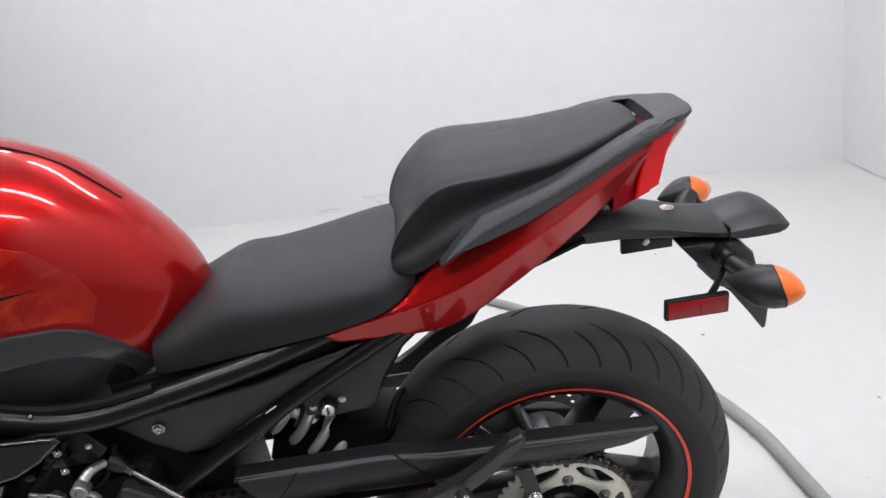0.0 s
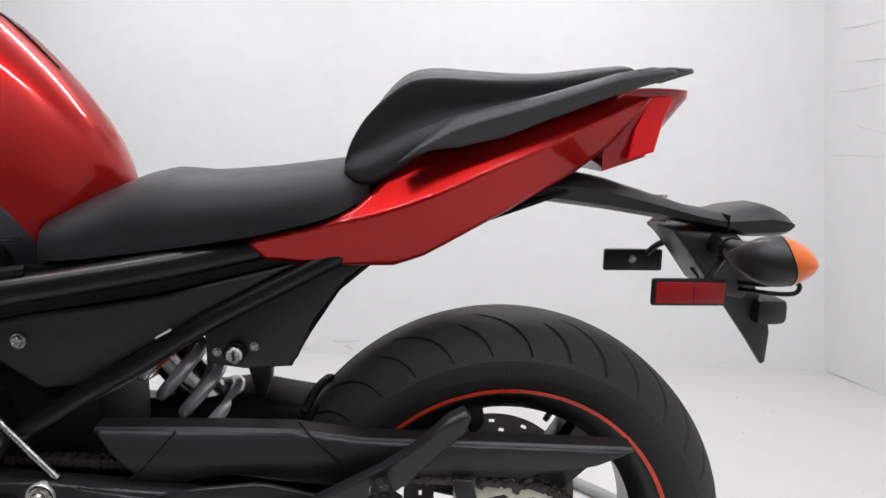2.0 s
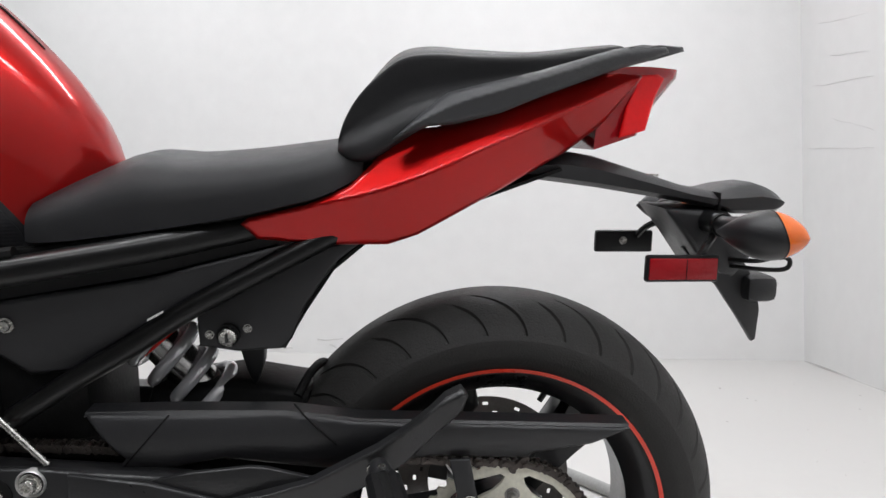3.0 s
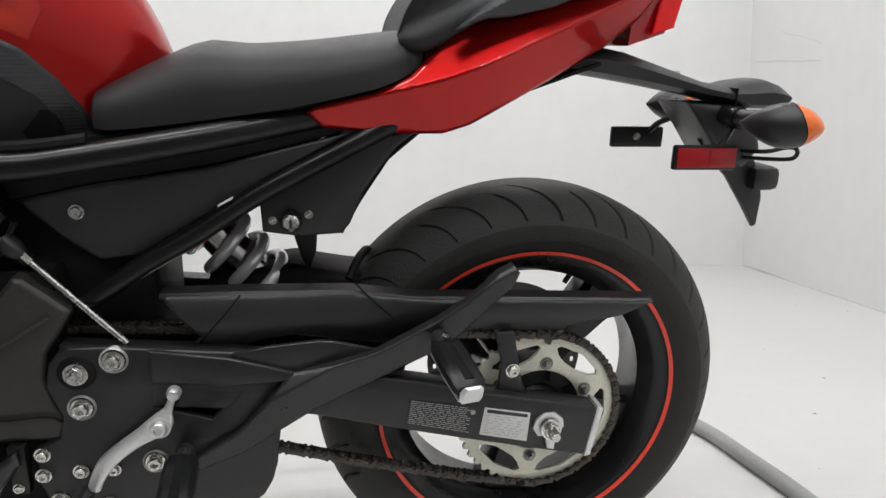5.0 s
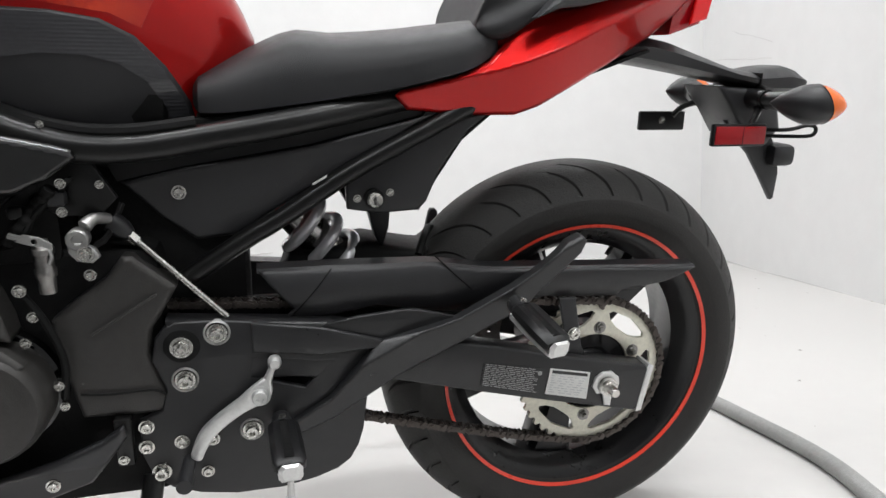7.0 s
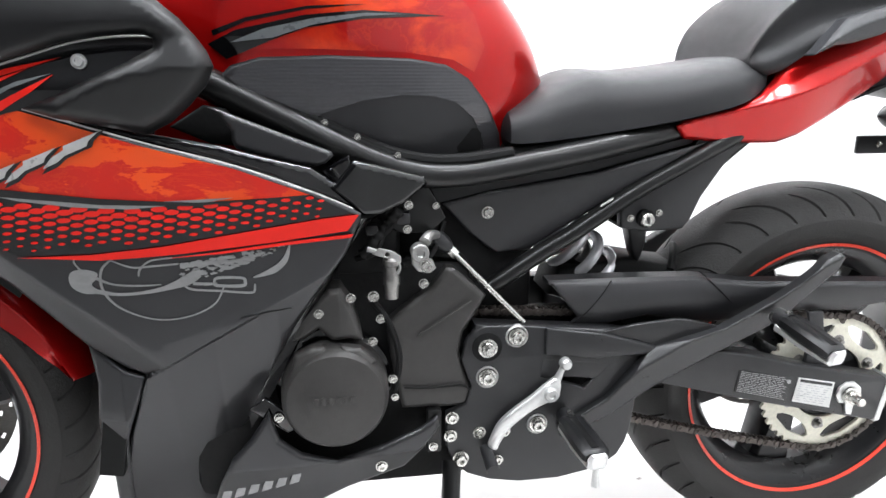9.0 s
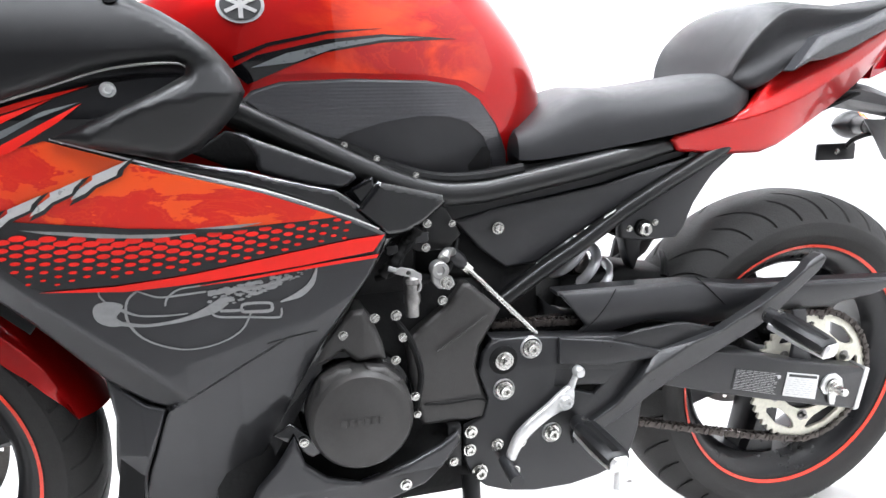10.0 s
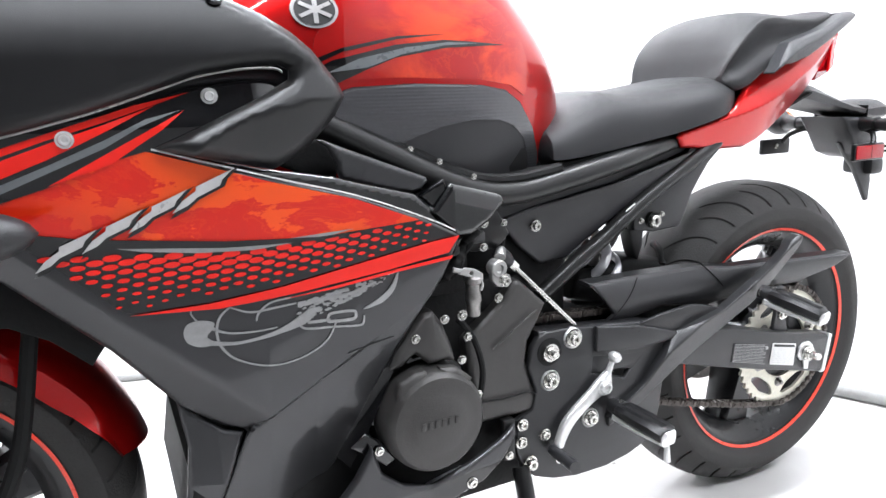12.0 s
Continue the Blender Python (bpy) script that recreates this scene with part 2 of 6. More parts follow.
def tube(points, radius, sides=14, smooth=6, flat=1.0):
    """A swept round bar; radius may be one number or one a point."""
    pts = smooth_path(points, smooth) if smooth else [Vector(p) for p in points]
    rad = [radius] * len(pts) if not isinstance(radius, (list, tuple)) else [float(np.interp(i / (len(pts) - 1), np.linspace(0, 1, len(radius)), radius)) for i in range(len(pts))]
    rows, side = [], None
    for i, p in enumerate(pts):
        ahead = (pts[min(i + 1, len(pts) - 1)] - pts[max(i - 1, 0)]).normalized()
        side = (side if side else Vector((0, 1, 0)) if abs(ahead.y) < 0.9 else Vector((1, 0, 0)))
        side = (side - ahead * side.dot(ahead)).normalized()
        up = ahead.cross(side)
        rows.append([p + rad[i] * (math.cos(a) * side * flat + math.sin(a) * up) for a in (2 * math.pi * k / sides for k in range(sides))])
    return grid_mesh(rows, close_v=True, caps=True)


def outline(points, closed_smooth=0):
    """Points, or a smooth closed line through them."""
    if closed_smooth:
        return [(p.x, p.y) for p in smooth_path([(x, z, 0) for x, z in points], closed_smooth, True)]
    return points


def plate(shape, y, thick, bevel=0.002, holes=(), smooth=0):
    """A flat piece in the side plane with rounded edges; y is its middle."""
    cu = bpy.data.curves.new("shape", "CURVE")
    cu.dimensions, cu.fill_mode = "2D", "BOTH"
    cu.extrude, cu.bevel_depth, cu.bevel_resolution, cu.offset = max(thick / 2 - bevel, 0.0001), bevel, 1, -bevel
    for line in (outline(shape, smooth), *holes):
        sp = cu.splines.new("POLY")
        sp.points.add(len(line) - 1)
        for p, (x, z) in zip(sp.points, line):
            p.co = (x, z, 0, 1)
        sp.use_cyclic_u = True
    ob = new("shape", cu)
    me = bpy.data.meshes.new_from_object(ob.evaluated_get(bpy.context.evaluated_depsgraph_get()))
    bpy.data.objects.remove(ob)
    bpy.data.curves.remove(cu)
    me.transform(Matrix.Translation((0, y, 0)) @ Matrix.Rotation(math.pi / 2, 4, "X"))
    me.materials.clear()
    return shaded(me, 0.9)


def ring(cx, cz, r, n=20, squash=1.0, turn=0.0):
    pts = []
    for k in range(n):
        a = 2 * math.pi * k / n
        u, v = r * math.cos(a), r * squash * math.sin(a)
        pts.append((cx + u * math.cos(turn) - v * math.sin(turn), cz + u * math.sin(turn) + v * math.cos(turn)))
    return pts


def edge_gaps(xz, line):
    """Distances from places to a closed line, negative outside it."""
    best, inside = np.full(len(xz), 9.0), np.zeros(len(xz), bool)
    px, pz = xz[:, 0], xz[:, 1]
    for (ax, az), (bx, bz) in zip(line, line[1:] + line[:1]):
        dx, dz = bx - ax, bz - az
        t = np.clip(((px - ax) * dx + (pz - az) * dz) / (dx * dx + dz * dz + 1e-12), 0, 1)
        best = np.minimum(best, np.hypot(px - ax - t * dx, pz - az - t * dz))
        if dz:
            inside ^= ((az > pz) != (bz > pz)) & (px < ax + dx * (pz - az) / dz)
    return np.where(inside | (best < 1e-6), best, -best)


def clip_line(poly, axis, value, above):
    """The part of a polygon on one side of a grid line."""
    out = []
    for p, q in zip(poly, poly[1:] + poly[:1]):
        a, b = (p[axis] - value, q[axis] - value) if above else (value - p[axis], value - q[axis])
        if a >= 0:
            out.append(p)
        if (a > 0 and b < 0) or (a < 0 and b > 0):
            t = a / (a - b)
            out.append((p[0] + t * (q[0] - p[0]), p[1] + t * (q[1] - p[1])))
    return out


def skin(shape, depth, thick=0.003, roll=0.0, step=0.015, smooth=0, mirror=False):
    """A curved sheet: an outline in the side plane, its y from depth(x, z), edges rolled inwards over roll metres."""
    line = [(float(x), float(z)) for x, z in outline(shape, smooth)]
    if roll and not mirror:
        step = min(step, max(roll * 0.45, 0.004))
    if sum(a[0] * b[1] - b[0] * a[1] for a, b in zip(line, line[1:] + line[:1])) < 0:
        line.reverse()
    places, index, faces = [], {}, []

    def spot(p):
        key = (round(p[0] / 0.0003), round(p[1] / 0.0003))
        if key not in index:
            index[key] = len(places)
            places.append(p)
        return index[key]

    x0, x1 = min(p[0] for p in line), max(p[0] for p in line)
    z0, z1 = min(p[1] for p in line), max(p[1] for p in line)
    nx, nz = max(1, int(math.ceil((x1 - x0) / step))), max(1, int(math.ceil((z1 - z0) / step)))
    dx, dz = (x1 - x0) / nx, (z1 - z0) / nz
    middles = np.array([(x0 + dx * (i + 0.5), z0 + dz * (j + 0.5)) for i in range(nx) for j in range(nz)])
    whole = (edge_gaps(middles, line) > 0.52 * math.hypot(dx, dz)).reshape(nx, nz)
    for i in range(nx):
        for j in range(nz):
            if whole[i, j]:
                faces.append([spot((x0 + dx * a, z0 + dz * b)) for a, b in ((i, j), (i + 1, j), (i + 1, j + 1), (i, j + 1))])
    tris = mathutils.geometry.tessellate_polygon([[Vector((x, z, 0)) for x, z in line]])
    for t in tris:
        tri = [line[k] for k in t]
        if (tri[1][0] - tri[0][0]) * (tri[2][1] - tri[0][1]) < (tri[1][1] - tri[0][1]) * (tri[2][0] - tri[0][0]):
            tri = tri[::-1]
        first, last = int((min(p[0] for p in tri) - x0) / dx - 1e-6), int((max(p[0] for p in tri) - x0) / dx - 1e-6)
        for i in range(max(first, 0), min(last + 1, nx)):
            strip = clip_line(tri, 0, x0 + dx * i, True)
            strip = clip_line(strip, 0, x0 + dx * (i + 1), False) if strip else strip
            for j in range(nz):
                if whole[i, j] or not strip:
                    continue
                cell = clip_line(strip, 1, z0 + dz * j, True)
                cell = clip_line(cell, 1, z0 + dz * (j + 1), False) if cell else cell
                ids = []
                for p in cell:
                    k = spot(p)
                    if k not in ids:
                        ids.append(k)
                if len(ids) > 2:
                    faces.append(ids)
    rim = []
    for p, q in zip(line, line[1:] + line[:1]):
        m = max(1, int(math.hypot(q[0] - p[0], q[1] - p[1]) / step + 0.5))
        rim += [(p[0] + (q[0] - p[0]) * k / m, p[1] + (q[1] - p[1]) * k / m) for k in range(m)]

    def heights(xz):
        y = np.array([depth(x, z) for x, z in xz])
        if roll:
            y += 0.75 * roll * (1 - np.clip(edge_gaps(xz, line) / roll, -0.4, 1)) ** 2.2
        return y

    xz = np.array(places)
    h = 0.0015
    y = heights(xz)
    gx = (heights(xz + (h, 0)) - heights(xz - (h, 0))) / (2 * h)
    gz = (heights(xz + (0, h)) - heights(xz - (0, h))) / (2 * h)
    normal = np.stack([gx, -np.ones(len(gx)), gz], 1)
    normal /= np.linalg.norm(normal, axis=1)[:, None]
    rxz = np.array(rim)
    ry = heights(rxz)
    n, r = len(xz), len(rxz)
    co = [(x, a, z) for (x, z), a in zip(xz, y)] + [(x, a + thick, z) for (x, z), a in zip(xz, y)]
    co += [(x, a, z) for (x, z), a in zip(rxz, ry)] + [(x, a + thick, z) for (x, z), a in zip(rxz, ry)]
    nor = list(normal) + list(-normal)
    ahead = np.roll(rxz, -1, 0) - np.roll(rxz, 1, 0)
    ahead /= np.maximum(np.linalg.norm(ahead, axis=1), 1e-9)[:, None]
    out = np.stack([ahead[:, 1], np.zeros(r), -ahead[:, 0]], 1)
    nor += list(out) + list(out)
    polys = [f for f in faces] + [[k + n for k in f[::-1]] for f in faces]
    polys += [[2 * n + k, 2 * n + r + k, 2 * n + r + (k + 1) % r, 2 * n + (k + 1) % r] for k in range(r)]
    if mirror:
        co = [(a, -b, c) for a, b, c in co]
        nor = [(a, -b, c) for a, b, c in nor]
        polys = [p[::-1] for p in polys]
    me = bpy.data.meshes.new("sheet")
    me.from_pydata(co, [], polys)
    me.polygons.foreach_set("use_smooth", [True] * len(me.polygons))
    me.normals_split_custom_set_from_vertices([tuple(v) for v in nor])
    return me


def section_body(stations, n=6, closed_ends=True):
    """A body along x from half cross-sections: each station is (x, [(y, z), ...]) from the top middle to the bottom middle."""
    rows = []
    for x, half in stations:
        rows.append([Vector((x, y, z)) for y, z in half])
    lines = [smooth_path([r[j] for r in rows], n) for j in range(len(rows[0]))]
    out = []
    for i in range(len(lines[0])):
        half = smooth_path([l[i] for l in lines], 5)
        out.append([(p.x, -p.y, p.z) for p in half] + [(p.x, p.y, p.z) for p in half[-2:0:-1]])
    return grid_mesh(out, close_v=True, caps=closed_ends)


def both_sides(name, shape, depth, mat, parent, label="", **more):
    a = part(name, skin(shape, depth, **more), mat, parent, label)
    part(name, skin(shape, depth, mirror=True, **more), mat, parent, label)
    return a


def soft_curve(table):
    """A smooth function through a few (x, value) pairs."""
    pts = smooth_path([(x, v, 0) for x, v in sorted(table)], 10)
    xs, ys = [p.x for p in pts], [p.y for p in pts]
    return lambda x: float(np.interp(x, xs, ys))


def pillow(x0, x1, top, low, wide, crown=2.6, n=28, m=26, end=0.012, tuck=0.85):
    """A padded body along x: top and low edges and half width by x, with a domed cross-section."""
    rows = []
    for i in range(n + 1):
        s = i / n
        x = x0 + (x1 - x0) * (0.5 - 0.5 * math.cos(math.pi * s))
        d = min(x - x0, x1 - x)
        shrink = 1.0 if d > end else max(0.03, math.sqrt(max(0, 1 - (1 - d / end) ** 2)))
        t, b, w = top(x), low(x), wide(x)
        mid = 0.5 * (t + b)
        row = []
        for j in range(m):
            a = math.pi * (j / (m - 1) - 0.5) * 1.0
            u = math.sin(a)
            v = max(0.0, 1 - abs(u) ** crown) ** (1 / crown)
            row.append((x, w * u * (0.4 + 0.6 * shrink), mid + (b + (t - b) * v - mid) * shrink))
        for j in (0.7, 0.0, -0.7):
            row.append((x, w * tuck * j * (0.4 + 0.6 * shrink), mid + (b - 0.012 - mid) * shrink))
        rows.append(row)
    return grid_mesh(rows, close_v=True, caps=True)


# ---- the room ----
def slab(name, corners, z0, z1, mat, label, category):
    bm = bmesh.new()
    low, high = [bm.verts.new((x, y, z0)) for x, y in corners], [bm.verts.new((x, y, z1)) for x, y in corners]
    bm.faces.new(low[::-1]), bm.faces.new(high)
    for i in range(len(corners)):
        j = (i + 1) % len(corners)
        bm.faces.new((low[i], low[j], high[j], high[i]))
    bmesh.ops.recalc_face_normals(bm, faces=bm.faces)
    return tagged(part(name, bm, mat), label, category, kind="structure")


ROOM_TURN = radians(-13.0)
CORNER = Vector((2.56, 3.22))
ALONG, IN = Vector((math.cos(ROOM_TURN), math.sin(ROOM_TURN))), Vector((math.sin(ROOM_TURN), -math.cos(ROOM_TURN)))


def room(a, b):
    """A place in the plan: a metres from the back corner along the back wall, b metres into the room."""
    return tuple(CORNER - ALONG * a + IN * b)


W, D, T = 8.5, 9.0, 0.2
FRONT = 4.5
# unseen front floor, added dark so the gloss panels reflect less white
slab("floor_2", [room(-T, FRONT), room(W + T, FRONT), room(W + T, D + T), room(-T, D + T)], -0.15, 0.0, DARKFLOOR, "unseen floor in front of the white area, dark to keep reflections dark", "floor")
slab("floor", [room(-T, -T), room(W + T, -T), room(W + T, FRONT), room(-T, FRONT)], -0.15, 0.0, FLOOR, "white painted concrete floor with dust specks", "floor")
slab("wall_north", [room(-T, -T), room(W + T, -T), room(W + T, 0), room(-T, 0)], 0.0, CEILING, WALL, "plain white painted wall behind the motorcycle", "wall")
slab("wall_east", [room(-T, 0), room(0, 0), room(0, D), room(-T, D)], 0.0, CEILING, WALL, "white painted wall with faint plaster cracks", "wall")
# the next two walls are never seen; their dark tone shapes the reflections
slab("wall_west", [room(W, 0), room(W + T, 0), room(W + T, D), room(W, D)], 0.0, CEILING, DIMWALL, "unseen side wall, dark to keep bounce and reflections low", "wall")
slab("wall_south", [room(-T, D), room(W + T, D), room(W + T, D + T), room(-T, D + T)], 0.0, CEILING, DIMWALL, "unseen wall behind the camera, dark to keep reflections dark", "wall")
slab("ceiling", [room(-T, -T), room(W + T, -T), room(W + T, D + T), room(-T, D + T)], CEILING, CEILING + 0.15, CEIL, "white ceiling", "ceiling")


def box(x0, x1, y0, y1, z0, z1, bevel=0.0):
    bm = bmesh.new()
    bmesh.ops.create_cube(bm, size=1)
    bmesh.ops.scale(bm, verts=bm.verts, vec=(x1 - x0, y1 - y0, z1 - z0))
    bmesh.ops.translate(bm, verts=bm.verts, vec=((x0 + x1) / 2, (y0 + y1) / 2, (z0 + z1) / 2))
    if bevel:
        bmesh.ops.bevel(bm, geom=bm.edges[:], offset=bevel, segments=2, affect="EDGES", profile=0.5)
    return bm


def ceiling_light():
    """A fluorescent batten: housing above two bare tubes."""
    root = new("ceiling_light")
    prof = [(-0.13, 0.0), (-0.13, -0.02), (-0.05, -0.06), (0.05, -0.06), (0.13, -0.02), (0.13, 0.0)]
    bm = grid_mesh([[(x, y, z) for y, z in prof] for x in (-1.2, 1.2)], close_v=True, caps=True)
    me = part("housing", bm, HOUSING)
    me.parent = root
    for y in (-0.06, 0.06):
        t = part("tube", tube([(-1.15, y, -0.082), (1.15, y, -0.082)], 0.014, 10, 0), TUBE)
        t.parent = root
    tagged(root, "white fluorescent batten with two bare tubes on the ceiling", "ceiling light", "ceiling lights")
    return root


first_light = ceiling_light()
first_light.matrix_basis = pose(TUBES[0][0], TUBES[0][1], CEILING)
for lx, ly in TUBES[1:]:
    copy_thing(first_light, pose(lx, ly, CEILING))

# the hose on the floor
hose_line = [(0.42, -0.42, 0.017), (0.53, -0.13, 0.017), (0.578, 0.04, 0.017), (0.59, 0.25, 0.017), (0.588, 0.45, 0.017), (0.53, 0.72, 0.017), (0.36, 1.12, 0.017), (0.08, 1.6, 0.017), (-0.4, 2.1, 0.017), (-1.2, 2.6, 0.017)]
tagged(part("hose", tube(hose_line, 0.017, 16, 10), HOSE), "grey rubber hose curving over the white floor", "hose")

# dust specks on the floor and cracks in the walls
rng = random.Random(21)
specks = bmesh.new()
for k in range(110):
    x, y, r = rng.uniform(-1.3, 2.2), rng.uniform(0.15, 2.6), rng.choice((0.002, 0.003, 0.003, 0.005, 0.007))
    n = rng.randint(5, 7)
    ring_low = [(x + r * rng.uniform(0.4, 1.3) * math.cos(2 * math.pi * j / n), y + r * rng.uniform(0.4, 1.3) * math.sin(2 * math.pi * j / n)) for j in range(n)]
    tip = specks.verts.new((x, y, r * 0.5))
    vs = [specks.verts.new((a, b, 0.0002)) for a, b in ring_low]
    for j in range(n):
        specks.faces.new((vs[j], vs[(j + 1) % n], tip))
tagged(part("dust_specks", specks, material("grey_dust", (0.40, 0.38, 0.36), 0.9, 0.0, 0.0, 0.3, 40)), "grey dust specks scattered on the white floor", "dust", kind="stuff")
CRACK = material("pale_grey_crack", (0.60, 0.59, 0.58), 0.8, 0.0, 0.0, 0.1, 20)
wall_north, wall_east = bpy.data.objects["wall_north"], bpy.data.objects["wall_east"]


def crack(wall, ends, radius):
    """A thin wandering ridge along a wall: ends are (a, b, z) in the room's plan."""
    pts = []
    for k in range(9):
        a, b, z = (p + (q - p) * k / 8 for p, q in zip(*ends))
        x, y = room(a, b)
        pts.append((x, y, z + rng.uniform(-0.006, 0.006)))
    part("crack", tube(pts, [radius * rng.uniform(0.4, 1.2) for _ in range(6)], 5, 2), CRACK, wall)


for b0, z0, b1, z1 in ((0.17, 1.728, 0.95, 1.59), (0.09, 1.352, 0.95, 1.22), (0.29, 2.076, 0.9, 1.93), (0.46, 1.47, 0.95, 1.31), (0.45, 1.84, 0.9, 1.73)):
    crack(wall_east, ((0.001, b0, z0), (0.001, b1, z1)), 0.0015)
for b in range(4):
    crack(wall_east, ((0.002, 0.02 + 2.2 * b, 0.004), (0.002, 2.2 + 2.2 * b, 0.004)), 0.004)
for a0, z0, a1, z1 in ((3.24, 0.093, 3.05, 0.10), (3.6, 0.03, 3.42, 0.035), (3.15, 0.06, 3.10, 0.045)):
    crack(wall_north, ((a0, 0.001, z0), (a1, 0.001, z1)), 0.004)


# letters on the back wall, one thing each
SIGN_A, SIGN_Z, SIGN_SIZE, SIGN_STEP = 6.95, 2.78, 0.62, 0.58


def wall_letter(ch, k):
    cu = bpy.data.curves.new("letter", "FONT")
    cu.body, cu.size, cu.extrude, cu.shear, cu.offset = ch, SIGN_SIZE / 0.72, 0.01, 0.15, 0.02
    ob = new("letter", cu)
    me = bpy.data.meshes.new_from_object(ob.evaluated_get(bpy.context.evaluated_depsgraph_get()))
    bpy.data.objects.remove(ob)
    me.materials.clear()
    x, y = room(SIGN_A - k * SIGN_STEP, 0.012)
    me.transform(Matrix.Diagonal((1.15, 1, 1, 1)))
    it = part("wall_letter", shaded(me), LETTER_BLACK if k < 5 else LETTER_RED)
    it.matrix_basis = pose(x, y, SIGN_Z, 90, 0, math.degrees(ROOM_TURN))
    tagged(it, ("black" if k < 5 else "red") + " slanted block letter on the white wall", "letter", "wall sign letters")


for k, ch in enumerate("MOTORSPORTS"):
    wall_letter(ch, k)

# ---- the motorcycle ----
# bike axes: x to the rear from the rear axle, y to its right, z up from the axle
bike = new("motorcycle")
bike.matrix_basis = pose(0, 0, 0.309, 10.6, 0, 0) @ Matrix.Translation(-ROOT_SHIFT)
tagged(bike, "red and black faired sport motorcycle leaning on its side stand", "motorcycle")


def bolt_mesh(r, h, socket=0.5, washer=1.35):
    """A domed socket screw on a washer, its head towards -y."""
    prof = [(0.0, -h * 0.55), (r * socket * 0.9, -h * 0.55), (r * socket, -h), (r * 0.85, -h), (r, -h * 0.75), (r, -0.2 * h), (r * washer, -0.2 * h), (r * washer, 0.002), (0, 0.002)]
    bm = lathe(prof, (0, 0, 0), 18)
    finish(bm)
    me = bpy.data.meshes.new("bolt")
    bm.to_mesh(me)
    bm.free()
    return me


def nut_mesh(r, h):
    bm = bmesh.new()
    bmesh.ops.create_cone(bm, cap_ends=True, segments=6, radius1=r, radius2=r, depth=h)
    bmesh.ops.bevel(bm, geom=bm.edges[:], offset=r * 0.08, segments=1, affect="EDGES")
    bmesh.ops.rotate(bm, verts=bm.verts, cent=(0, 0, 0), matrix=Matrix.Rotation(math.pi / 2, 3, "X"))
    s = lathe([(0, -h * 1.3), (r * 0.5, -h * 1.3), (r * 0.55, -h * 1.1), (r * 0.55, 0)], (0, 0, 0), 14)
    w = lathe([(0, 0), (r * 1.3, 0), (r * 1.3, h * 0.5), (0, h * 0.5)], (0, 0, 0), 20)
    me = bpy.data.meshes.new("nut")
    for o in (s, w):
        tmp = bpy.data.meshes.new("tmp")
        o.to_mesh(tmp)
        bm.from_mesh(tmp)
        o.free()
    finish(bm)
    bm.to_mesh(me)
    bm.free()
    return me


SCREWS = {}


def screw(x, y, z, r=0.006, parent=None, name="bolt", mat=None, h=None):
    r *= 0.88
    key = (name, round(r, 4))
    if key not in SCREWS:
        SCREWS[key] = nut_mesh(r, r * 0.9) if name == "nut" else bolt_mesh(r, h or r * 0.9)
        SCREWS[key].materials.append(mat or STEEL)
    ob = new(name, SCREWS[key])
    ob.parent = parent or bike
    ob.location = Vector((x, y, z)) + (ROOT_SHIFT if ob.parent.type == "EMPTY" else Vector())
    return ob


# -- rear wheel
RIM_R = 0.2225


def tyre(cx, cz, outer, half, grooves, bead=0.222):
    """A tyre with long curved grooves cut from the crown down both shoulders."""
    prof = []
    for k in range(41):
        s = math.sin(math.pi * (k / 40 - 0.5))
        prof.append((outer - 0.046 * abs(s) ** 2.9, half * s))
    side = [(bead + 0.034, half * 1.0), (bead + 0.022, half * 0.99), (bead + 0.020, half * 0.972), (bead + 0.010, half * 0.93), (bead, half * 0.82), (bead - 0.006, half * 0.80)]
    full = [(r, -y) for r, y in side[::-1]] + prof + side
    pitch = 2 * math.pi / grooves
    rows = []
    for g in range(grooves):
        short = g % 2
        for share in (-0.065, -0.045, 0.045, 0.065, 0.14, 0.28, 0.42, 0.56, 0.70, 0.84):
            row = []
            for k, (r, y) in enumerate(full):
                s = abs(y / half)
                a = pitch * (g + share) + 0.36 * (1 - min(s, 1)) ** 1.7
                end = 0.46 if short else 0.28
                cut = 0.0
                if abs(share) < 0.05 and len(side) <= k < len(side) + len(prof):
                    cut = 0.0042 * max(0.0, min(1.0, (s - end) / 0.06)) * max(0.0, min(1.0, (0.955 - s) / 0.03))
                row.append(((r - cut) * math.cos(a), y * (1 - cut * 2), (r - cut) * math.sin(a)))
            rows.append(row)
    bm = grid_mesh(rows, close_u=True)
    bmesh.ops.translate(bm, verts=bm.verts, vec=(cx, 0, cz))
    return bm


def rim_body(cx, cz, half, bead):
    prof = [(bead + 0.006, -half), (bead + 0.008, -half + 0.004), (bead, -half + 0.012), (bead - 0.014, -half * 0.8), (bead - 0.024, -half * 0.5), (bead - 0.026, half * 0.5), (bead - 0.014, half * 0.8), (bead, half - 0.012), (bead + 0.008, half - 0.004), (bead + 0.006, half),
            (bead - 0.004, half - 0.003), (bead - 0.020, half * 0.8), (bead - 0.034, half * 0.5), (bead - 0.036, -half * 0.5), (bead - 0.022, -half * 0.8), (bead - 0.006, -half + 0.003)]
    rows = []
    for k in range(128):
        a = 2 * math.pi * k / 128
        rows.append([(cx + r * math.cos(a), y, cz + r * math.sin(a)) for r, y in prof])
    return grid_mesh(rows, close_u=True, close_v=True)


